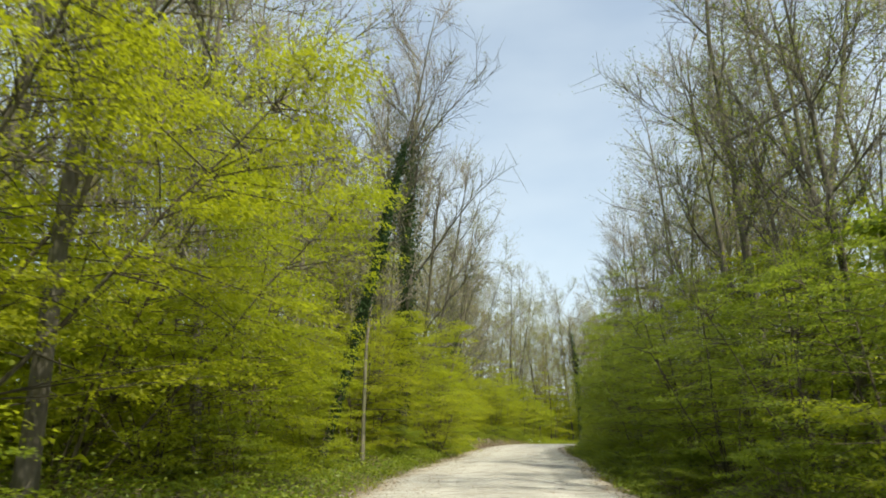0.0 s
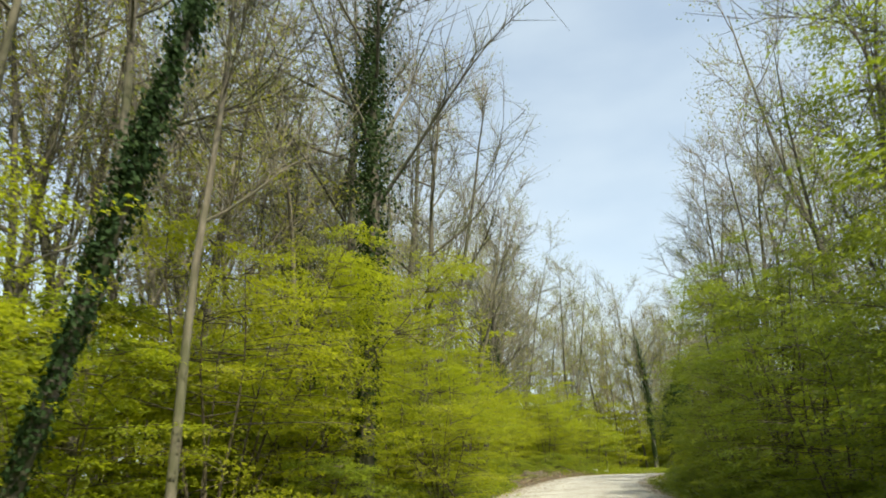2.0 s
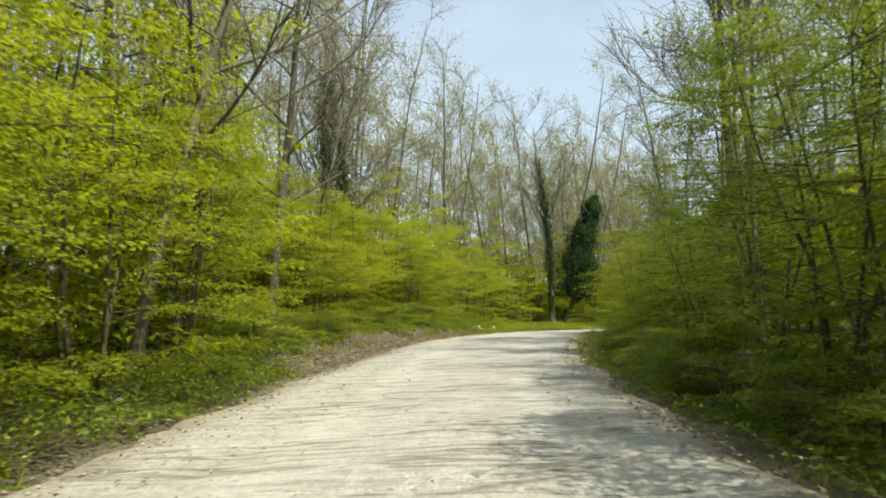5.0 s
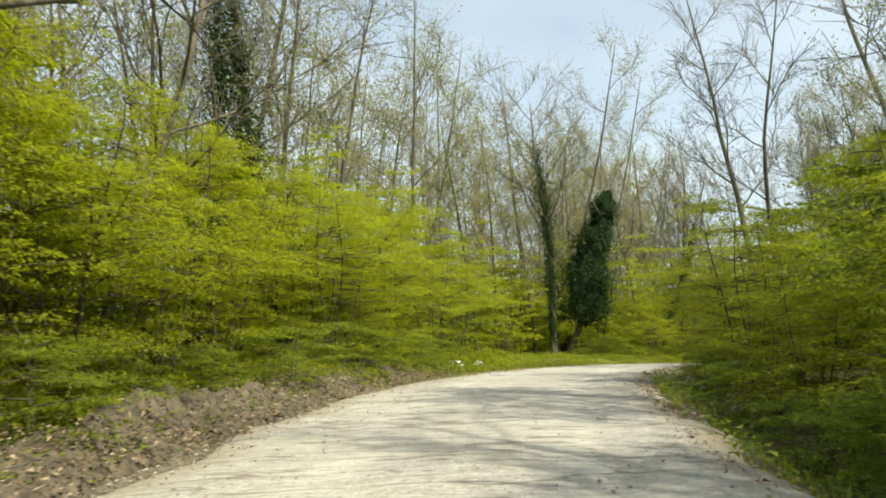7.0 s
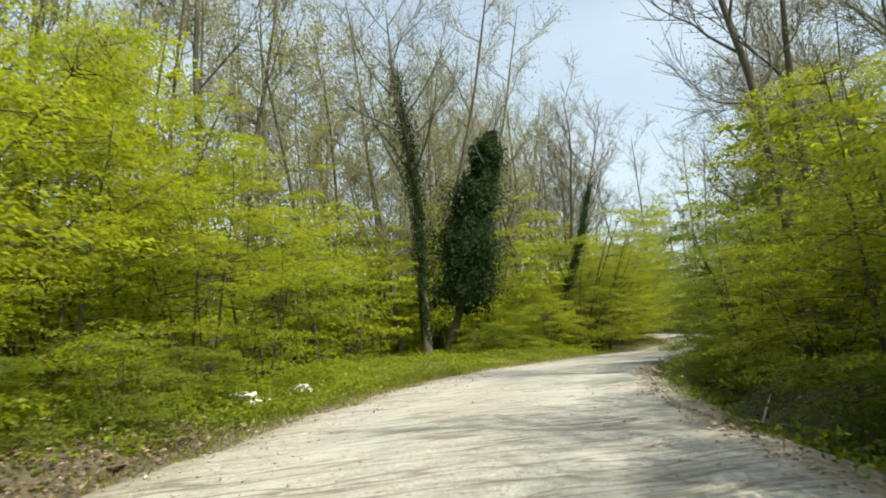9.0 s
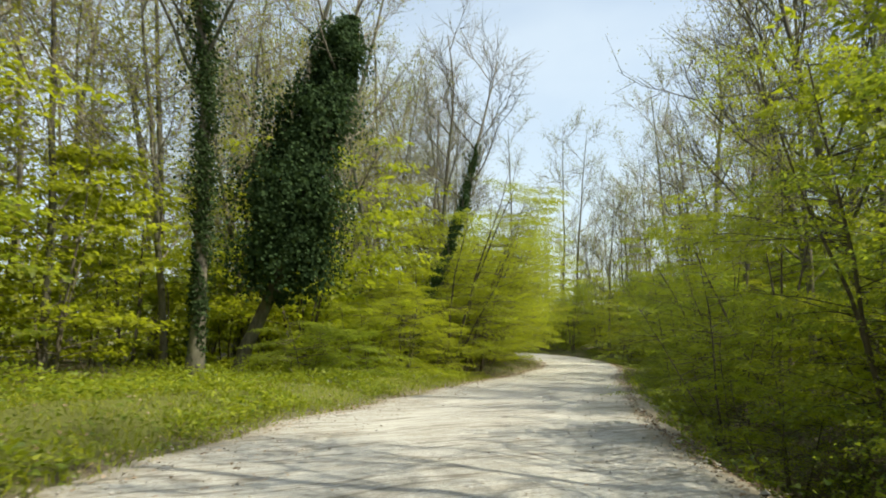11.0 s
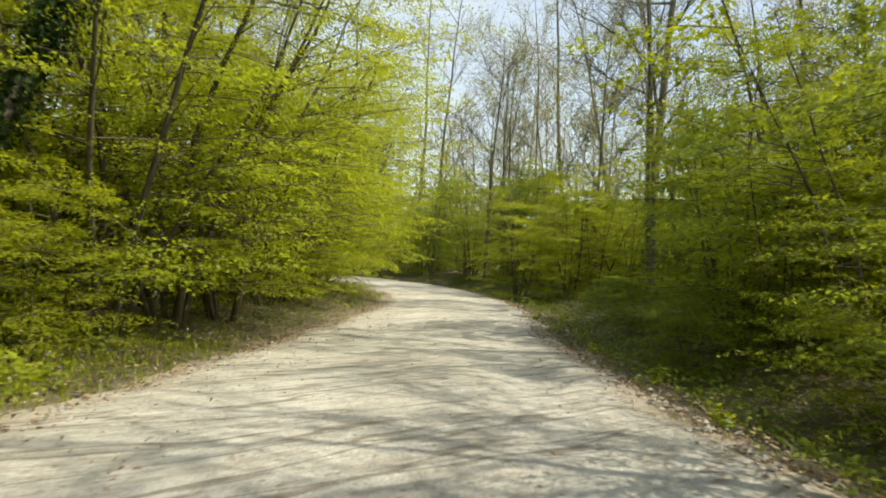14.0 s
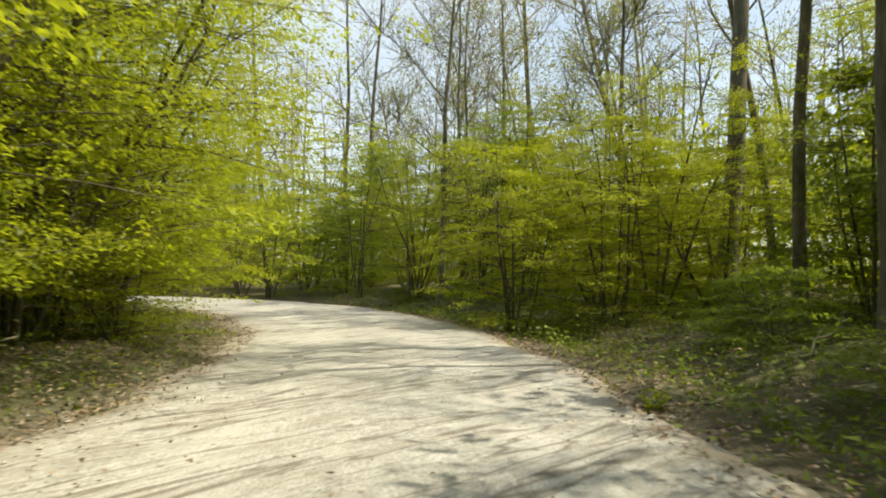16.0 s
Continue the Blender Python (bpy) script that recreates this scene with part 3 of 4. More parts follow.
bare = [build_bare(50 + i, h, r, ln, nl, L_BARE, bk, bd) for i, (h, r, ln, nl, bk, bd) in enumerate([
    (17, 0.14, (0.04, 0.0), 9, BARK, 1500), (19, 0.17, (-0.03, 0.05), 10, BARK, 1500), (15, 0.10, (0.06, 0.03), 8, PALE, 1700),
    (20, 0.22, (0.0, -0.04), 11, BARK, 1300), (16, 0.12, (-0.08, 0.02), 9, PALE, 1700), (18, 0.15, (0.10, -0.06), 9, BARK, 2000)])]
deep = [build_bare(60 + i, h, r, ln, 9, L_BARE, bk, 1900, 0.3, joined=True, bud_size=1.5) for i, (h, r, ln, bk) in enumerate([
    (18, 0.13, (0.03, 0.02), BARK), (16, 0.10, (-0.05, 0.04), PALE), (20, 0.16, (0.02, -0.05), BARK), (17, 0.11, (0.07, 0.0), BARK)])]
leafing = [build_bare(65 + i, h, r, ln, nl, L_LEAF, BARK, 5000, 0.22, 0.0, GREEN, False, 0.95) for i, (h, r, ln, nl) in enumerate([
    (13, 0.13, (0.08, 0.0), 12), (15, 0.14, (-0.05, 0.06), 13)])]
leafing += [build_bare(67 + i, h, r, ln, nl, L_LEAF, BARK, 4200, 0.2, 0.0, OLIVE, True, 1.5) for i, (h, r, ln, nl) in enumerate([
    (14, 0.12, (0.06, 0.03), 13), (17, 0.14, (-0.05, 0.0), 14)])]
ivied = [build_bare(70 + i, h, r, ln, nl, L_IVY, BARK, bd, fi, iv, reach=re) for i, (h, r, ln, nl, bd, fi, iv, re) in enumerate([
    (18, 0.22, (0.07, 0.0), 16, 1500, 0.4, 0.72, 1.5), (19, 0.13, (0.30, 0.0), 9, 700, 0.45, 0.6, 1.0), (16, 0.17, (-0.08, 0.05), 8, 700, 0.45, 0.8, 1.0),
    (17, 0.18, (0.38, 0.02), 10, 700, 0.45, 0.62, 1.0)])]
broad = [build_bare(90 + i, h, r, ln, 16, "tall spreading roadside tree with thin olive-green young leaves", BARK, 7500, 0.24, 0.0, OLIVE, False, 0.95, 1.5) for i, (h, r, ln) in enumerate([
    (13, 0.17, (0.04, 0.06)), (14, 0.16, (-0.05, 0.03))])]
spreading = [build_bare(80 + i, h, r, ln, 15, "tall spreading tree, nearly leafless, with limbs reaching towards the road", bk, 3600, 0.28, bud_size=0.9, reach=1.5) for i, (h, r, ln, bk) in enumerate([
    (16, 0.19, (0.10, 0.0), BARK), (14, 0.15, (0.14, 0.04), PALE)])]

def build_ivy_column(x, y):
    """A leaning tree wholly wrapped in a thick mantle of ivy."""
    r = np.random.default_rng(91)
    root = thing("ivy_covered_tree", "leaning tree wrapped in a thick dark green mantle of ivy", "tree")
    trunk = np.array([(0, 0, -0.3), (0.45, -0.05, 1.2), (1.1, -0.1, 2.8), (1.75, -0.2, 4.6), (2.3, -0.3, 6.6), (2.9, -0.35, 8.8), (3.45, -0.4, 11.0), (3.95, -0.4, 13.4), (4.4, -0.4, 16.5)])
    t = Tubes()
    t.add(trunk, (0.30, 0.24, 0.22, 0.2, 0.18, 0.15, 0.12, 0.08, 0.03), 9)
    stem = t.make("trunk", BARK, root)
    for k, (u, a, ln) in enumerate([(0.62, 0.6, 3.4), (0.7, 2.6, 3.0), (0.78, 4.4, 3.0), (0.85, 1.4, 2.6), (0.92, 5.6, 2.0)]):
        o, w = along(trunk, u)
        limb = bend(r, o, (math.cos(a), math.sin(a), 0.8), ln, 5, 0.12, 0.06)
        t = Tubes()
        t.add(limb, np.linspace(0.06, 0.012, 6), 5)
        for j in range(8):
            p, d = along(limb, 0.25 + 0.74 * j / 8)
            t.add(bend(r, p, d + r.normal(0, 0.5, 3), r.uniform(0.6, 1.3), 2, 0.15), (0.014, 0.009, 0.004), 3)
        t.make("limb", TWIG, root)
    n = 30000
    z = r.uniform(2.7, 14.2, n)
    hem = r.uniform(2.7, 4.3, n)
    z = np.where(z < hem, z + 2.6, z)
    reach = np.interp(z, (2.7, 3.3, 4.5, 6.0, 8.3, 9.6, 11.5, 13.0, 14.2), (0.7, 1.7, 2.05, 2.0, 1.95, 1.5, 1.15, 0.9, 0.35))
    a = r.uniform(0, 2 * math.pi, n)
    reach = reach * (0.86 + 0.2 * np.sin(3 * a + z * 1.7) * np.sin(z * 2.3 + a) + 0.12 * np.sin(7 * a - z * 3.1)) - np.abs(r.normal(0, 0.12, n)) * 1.3
    reach += np.where(r.uniform(size=n) < 0.12, r.uniform(0, 0.9, n) * np.clip((15 - z) / 8, 0, 1), 0) + np.clip((13.4 - z) / 5, 0, 1) * (0.3 * np.sin(5 * a + 2.1 * z) * np.sin(1.9 * z + 2 * a) + 0.35 * np.sin(2 * a + 1.1 * z) * np.sin(0.9 * z + 1.0))
    c = np.stack([np.interp(z, trunk[:, 2], trunk[:, k]) for k in range(3)], 1)
    c[:, 0] = np.interp(z, (2.7, 3.5, 8.5, 9.6, 13.0, 14.4), (1.5, 1.75, 2.05, 2.5, 3.5, 4.0))
    out = np.stack([np.cos(a), np.sin(a), r.normal(0.15, 0.2, n)], 1)
    d = np.stack([-np.sin(a) * 0.4, np.cos(a) * 0.4, np.full(n, -1.0)], 1) + r.normal(0, 0.45, (n, 3))
    reach *= 1 + 0.2 * np.sin(2.1 * z + 1.6 * np.sin(a + 0.6)) + 0.12 * np.sin(4.3 * z + 2.2 * np.sin(2 * a))
    reach *= 1 + 0.28 * np.sin(1.3 * z + 2.0 * np.sin(a - 1.0)) * np.sin(2 * a + 0.7 * z)
    reach[:8000] *= 0.6
    quads_object("ivy", leaf_quads(c + out * reach[:, None], d, out + r.normal(0, 0.45, (n, 3)), np.where(np.arange(n) < 8000, 0.26, r.uniform(0.08, 0.16, n)), 0.85), IVY, stem)
    root.matrix_basis = pose(x, y, gz(x, y), 0, 0, -22) @ Matrix.Diagonal((0.9, 0.9, 0.82, 1))


used = set()


def plant(kind, x, y, turn, size=1.0, tall=1.0):
    """The first planting moves the pattern itself; later ones copy it."""
    m = pose(x, y, gz(x, y), 0, 0, turn) @ Matrix.Diagonal((size, size, size * tall, 1))
    if kind.name not in used:
        used.add(kind.name)
        kind.matrix_basis = m
        return kind
    return copy_thing(kind, m)


rng = np.random.default_rng(7)
spots = []


def free(x, y, gap):
    if any((x - a) ** 2 + (y - b) ** 2 < gap * gap for a, b in spots):
        return False
    spots.append((x, y))
    return True


# landmark trees
def landmark_trees():
    spots.append((9.9, 52.8))
    build_ivy_column(9.9, 52.8)
    for kind, x, y, turn, size, tall in [
            (ivied[0], -6.1, -12.9, 0, 1.05, 1.0), (bare[3], -7.9, -9.2, 150, 1.0, 1.0), (bare[4], -8.5, -10.3, 20, 1.0, 1.0), (spreading[0], -6.6, -4.6, 10, 1.0, 1.0), (spreading[1], -6.2, 3.2, -10, 1.0, 1.0), (spreading[0], -6.0, 11.5, 30, 0.95, 1.0), (spreading[1], -6.9, 19.0, 0, 1.0, 1.0), (bare[5], -7.6, -1.4, 60, 1.05, 1.0), (front[4], 4.9, -7.2, 30, 0.95, 1.0), (front[4], 5.0, -3.2, 130, 0.95, 1.0), (front[3], 4.6, -11.0, 230, 1.05, 1.0), (ivied[1], -6.9, -23.2, 10, 0.72, 1.15),
            (bare[2], -6.0, -21.4, 40, 0.75, 1.1),
            (ivied[0], 8.4, 49.9, 70, 0.95, 1.0), (ivied[3], 18.3, 58.7, 4, 1.0, 1.0),
            (bare[1], 13.2, 31.0, 0, 0.9, 1.0), (bare[0], 14.4, 31.5, 90, 0.95, 1.0),
            (bare[3], 47.0, 67.6, 30, 1.3, 1.0), (bare[1], 39.5, 62.0, 70, 0.85, 1.0), (bare[5], 42.7, 64.2, 250, 0.9, 1.0),
            (bare[0], 52.0, 82.8, 0, 1.0, 1.0), (bare[3], 23.5, 66.5, 10, 1.0, 1.0), (bare[1], 26.5, 70.5, 80, 1.05, 1.0), (bare[5], 21.5, 69.5, 160, 1.05, 1.0), (bare[0], 29.5, 75.5, 20, 1.1, 1.0), (bare[3], 27.0, 79.0, 120, 1.0, 1.0), (bare[4], 32.5, 82.5, 0, 1.1, 1.0), (bare[1], 35.5, 88.0, 200, 1.1, 1.0), (ivied[2], -4.8, 27.5, 0, 1.0, 1.0), (ivied[2], -7.5, 29.0, 120, 1.0, 1.0),
            (leafing[0], 6.8, -12.5, 200, 1.0, 1.0), (bare[0], 7.2, 0.0, 0, 0.9, 1.0), (bare[2], 6.4, 6.0, 0, 0.95, 1.0),
            (leafing[1], 6.2, -20.4, 40, 1.0, 1.0), (leafing[0], 6.2, -27.5, 100, 1.0, 1.0), (leafing[0], 6.4, -24.0, 10, 0.95, 1.0), (leafing[1], 7.2, -16.2, 210, 1.0, 1.0),
            (leafing[0], -6.6, -36.0, 300, 1.0, 1.0), (leafing[1], -7.5, -30.0, 30, 0.95, 1.0), (leafing[1], 9.0, 12.0, 10, 1.0, 1.0), (leafing[0], 39.0, 55.0, 40, 1.0, 1.0), (leafing[1], 36.5, 52.5, 20, 1.1, 1.0), (leafing[0], 49.0, 72.0, 120, 1.1, 1.0), (leafing[1], 46.0, 78.0, 210, 1.0, 1.0), (front[5], 11.6, 50.6, 0, 0.9, 0.9), (front[5], 13.2, 51.8, 90, 1.0, 0.9), (front[0], 14.8, 54.0, 50, 0.8, 0.9),
            (front[1], 32.1, 52.4, 0, 0.95, 1.0), (front[2], 34.6, 56.0, 90, 0.85, 1.0), (front[1], 42.3, 68.2, 10, 1.0, 0.95), (front[2], 44.4, 66.6, 140, 0.8, 0.95), (front[1], 40.8, 70.0, 80, 0.9, 1.0), (front[2], 47.0, 71.0, 250, 0.85, 0.9),
            (broad[0], 23.0, 40.8, 100, 1.0, 1.0), (broad[1], 27.4, 45.2, 20, 1.0, 1.0), (arching, -7.9, -15.4, 8, 0.85, 1.0), (front[1], -7.0, -18.6, 200, 0.95, 1.0), (front[0], -4.9, -8.9, 100, 1.05, 1.0), (front[1], -5.4, -6.3, 70, 0.92, 1.0), (front[1], -6.2, -3.0, 170, 1.0, 1.0), (front[1], -5.5, 0.5, 290, 1.0, 1.0), (bare[4], 25.6, 44.4, 60, 1.0, 1.0)]:
        spots.append((x, y))
        plant(kind, x, y, turn, size, tall)


landmark_trees()


def roadside(side, kinds, first, last, step, near, far, small, big, skip=(), gap=1.2):
    s = first
    while s < last:
        s += step * rng.uniform(0.7, 1.3)
        d = side * rng.uniform(near, far)
        k = kinds[int(rng.uniform() * len(kinds))]
        size, turn = rng.uniform(small, big), rng.uniform(0, 360)
        if any(a < s < b for a, b in skip):
            continue
        x, y = at_road(s, d)
        if free(x, y, gap):
            plant(k, x, y, turn, size)


# leafing trees close to the road
for s_at, d_at in ((6.0, -6.4), (10.5, -6.8), (69.0, -9.0)):
    x, y = at_road(s_at, d_at)
    k = int(s_at / 0.5) + ZERO
    free(x, y, 0.1)
    plant(arching, x, y, math.degrees(math.atan2(RIGHT[k, 1], RIGHT[k, 0])) + 14, 1.0)
roadside(-1, front[:2], 60, 74, 2.7, 5.6, 7.0, 0.9, 1.1)
roadside(-1, front[:3] + front[6:], -8, 12, 2.7, 5.6, 7.0, 0.9, 1.1)
roadside(-1, front[:2], 12, 22, 2.3, 5.5, 7.0, 0.85, 1.05)
roadside(-1, front[:3], 22, 44, 2.1, 5.3, 6.8, 0.8, 1.05)
roadside(-1, front[:3], 44, 60, 2.6, 5.6, 7.0, 0.9, 1.05)
roadside(-1, [front[1], front[2]], 50, 75, 2.2, 7.0, 9.5, 0.95, 1.1)
roadside(-1, [front[0], front[5], front[5]], -6, 70, 4.0, 4.7, 5.3, 0.5, 0.8)
roadside(-1, [front[0], front[1]], 96, 104, 2.2, 5.2, 6.6, 0.7, 0.85)
roadside(-1, [front[6], front[2], front[6]], 103, 138, 2.3, 4.9, 6.2, 0.9, 1.1)
roadside(-1, [front[2], front[1]], 104, 138, 2.6, 7.0, 9.5, 0.9, 1.1)
roadside(-1, [front[0], front[1]], 97, 130, 3.4, 4.6, 5.2, 0.6, 0.85)
roadside(-1, front[5:6], 44, 73, 2.0, 4.5, 5.4, 0.45, 0.75, gap=0.9)
roadside(1, front[3:5], -8, 26, 3.0, 5.7, 6.9, 0.75, 0.95)
roadside(1, front[3:5], 26, 46, 2.8, 4.7, 5.7, 0.75, 0.92)
roadside(1, [front[0], front[1], front[3]], 44, 78, 2.9, 5.2, 6.2, 0.72, 0.92)
roadside(1, front[3:4] + front[:3], 78, 110, 2.8, 5.3, 6.4, 0.72, 0.92)
roadside(1, front[5:6], 16, 56, 1.7, 3.9, 4.8, 0.5, 0.8, gap=0.8)
roadside(1, [front[5], front[3], front[0]], -6, 108, 4.2, 4.3, 4.8, 0.6, 0.75)
roadside(1, [front[1], front[2], front[0]], 110, 124, 2.4, 8.0, 11.0, 0.8, 1.0)
roadside(1, [front[1], front[2], front[4]], 124, 168, 2.6, 4.6, 8.0, 0.85, 1.05)
roadside(1, [front[2], front[1]], 122, 168, 2.4, 8.0, 13.0, 0.9, 1.15)
# the wood behind them
roadside(-1, rear, -8, 140, 2.1, 8.0, 13.0, 0.85, 1.2, [(10, 40), (73, 98)])
roadside(-1, rear[:3], 10, 40, 1.5, 7.6, 14.0, 0.8, 1.05)
roadside(-1, rear, 69, 100, 2.0, 11.0, 15.0, 0.8, 1.1)
roadside(1, rear, -8, 145, 2.6, 8.0, 13.0, 0.85, 1.2, [(28, 78)])
roadside(1, rear[:1] + rear[2:3], 28, 78, 2.3, 8.0, 14.0, 0.75, 0.95)
roadside(-1, rear, -4, 140, 2.9, 13.0, 24.0, 0.9, 1.2)
roadside(1, rear, -4, 150, 3.5, 13.0, 24.0, 0.9, 1.3)
roadside(1, rear, 95, 178, 1.7, 11.0, 26.0, 0.9, 1.3)
roadside(-1, leafing[2:], 60, 116, 1.7, 11.5, 20.0, 0.95, 1.25)
roadside(1, leafing[2:] + leafing[:1], 66, 108, 5.6, 7.2, 12.0, 0.85, 1.1)
roadside(1, leafing[2:], -4, 26, 5.0, 7.0, 13.0, 0.85, 1.1)
roadside(-1, leafing[2:], -4, 60, 3.2, 8.5, 15.0, 0.8, 1.05)
roadside(-1, [bare[2], bare[4], bare[0]], 8, 40, 1.6, 7.4, 12.0, 0.85, 1.1, gap=0.9)
roadside(-1, deep, 4, 60, 1.1, 10.0, 20.0, 0.95, 1.2, gap=0.8)
roadside(-1, bare + ivied[2:3], -10, 140, 3.8, 7.5, 11.0, 0.85, 1.1, [(70, 103)])
roadside(1, bare, -10, 98, 3.8, 7.5, 11.0, 0.85, 1.1)
roadside(1, front[5:6], 108, 134, 2.4, 4.6, 8.0, 0.35, 0.7, gap=0.9)
roadside(1, leafing[2:], 112, 150, 3.2, 11.0, 20.0, 0.9, 1.15)
roadside(-1, deep + leafing[2:3], 72, 112, 1.5, 12.0, 21.0, 1.0, 1.25, gap=0.9)
for side, step in ((-1, 1.4), (1, 2.2)):
    roadside(side, deep, -6, 175, step, 10.0, 22.0, 1.0, 1.3)


def build_far_woodland():
    """Many slight trees standing too far off to tell apart."""
    r = np.random.default_rng(12)
    kinds = []
    for k in range(5):
        t = Tubes()
        h = r.uniform(15, 20)
        trunk = bend(r, (0, 0, -0.3), (r.normal(0, 0.06), r.normal(0, 0.06), 1), h, 5, 0.04, 0.02)
        t.add(trunk, np.linspace(0.15, 0.03, 6), 4)
        for i in range(12):
            o, w = along(trunk, 0.3 + 0.67 * i / 12)
            a = r.uniform(0, 6.3)
            b = bend(r, o, (math.cos(a), math.sin(a), r.uniform(0.5, 1.4)), h * r.uniform(0.1, 0.22), 2, 0.15, 0.05)
            t.add(b, (0.045, 0.025, 0.012), 3)
            for q in (0.3, 0.45, 0.6, 0.75, 0.88, 0.97):
                p, d2 = along(b, q)
                t.add([p, p + unit(d2 + r.normal(0, 0.5, 3)) * r.uniform(0.8, 1.8)], (0.02, 0.008), 3)
        kinds.append((np.concatenate(t.v), t.f))
    verts, faces, leaves, start, n = [], [], [], 0, 0
    spots_far = np.column_stack([r.uniform(-60, 105, 2000), r.uniform(-40, 170, 2000)])
    d = np.abs(road_sd(spots_far)[1])
    spots_far = spots_far[(d > 21) & (d < 70)][:440]
    zs = ground_z(spots_far)
    for (x, y), z in zip(spots_far, zs):
        v, f = kinds[r.integers(5)]
        a, sc = r.uniform(0, 6.3), r.uniform(1.0, 1.35)
        w = np.column_stack([x + sc * (v[:, 0] * math.cos(a) - v[:, 1] * math.sin(a)), y + sc * (v[:, 0] * math.sin(a) + v[:, 1] * math.cos(a)), z + v[:, 2] * sc])
        verts.append(w)
        faces += [tuple(i + start for i in q) for q in f]
        start += len(v)
    m = 90000
    at = spots_far[r.integers(0, len(spots_far), m)] + r.normal(0, 1.5, (m, 2))
    p = np.column_stack([at, ground_z(at) + r.uniform(5.5, 22, m)])
    haze_leaves = leaf_quads(p, r.normal(size=(m, 3)), r.normal(size=(m, 3)), r.uniform(0.14, 0.34, m))
    m = 330000
    p = np.column_stack([r.uniform(-60, 105, m), r.uniform(-40, 170, m)])
    d = np.abs(road_sd(p)[1])
    keep = (d > 16) & (d < 66) & (ripple(p[:, 0], p[:, 1], 0.7, 8.0) > -0.3)
    p = p[keep]
    m = len(p)
    p = np.column_stack([p, ground_z(p) + 8.5 * r.uniform(0.0, 1.0, m) ** 1.5])
    root = thing("far_woodland", "distant grey-brown woodland with thin green undergrowth", "woodland", kind="stuff")
    tagged(mesh_object("far_trunks", np.concatenate(verts).tolist(), faces, TWIG, root), kind="stuff")
    tagged(tris_object("far_buds", haze_leaves, BUDS, root), kind="stuff")
    tagged(tris_object("far_undergrowth", leaf_quads(p, r.normal(size=(m, 3)), np.array([0, 0, 1.0]) + r.normal(0, 0.5, (m, 3)), r.uniform(0.4, 0.8, m)), SPRING, root), kind="stuff")


build_far_woodland()


# ---- verges ----
def scatter(n, first, last, low, high, seed, clump=0.6, grow=-0.2):
    """Places beside the road: metres outward from its edge, more on some patches than on others."""
    r = np.random.default_rng(seed)
    s = r.uniform(first, last, n)
    e = low + (high - low) * r.uniform(0, 1, n) ** 1.3
    side = np.where(r.uniform(size=n) < 0.5, -1, 1)
    k = np.clip((s / 0.5).astype(int) + ZERO, 0, len(LINE) - 1)
    d = side * (half_width(s, side) + e)
    xy = LINE[k, :2] + RIGHT[k] * d[:, None] + WAY[k] * r.uniform(-0.25, 0.25, n)[:, None]
    keep = ripple(xy[:, 0], xy[:, 1], clump, seed * 1.7) > grow
    return r, xy[keep], s[keep], d[keep]


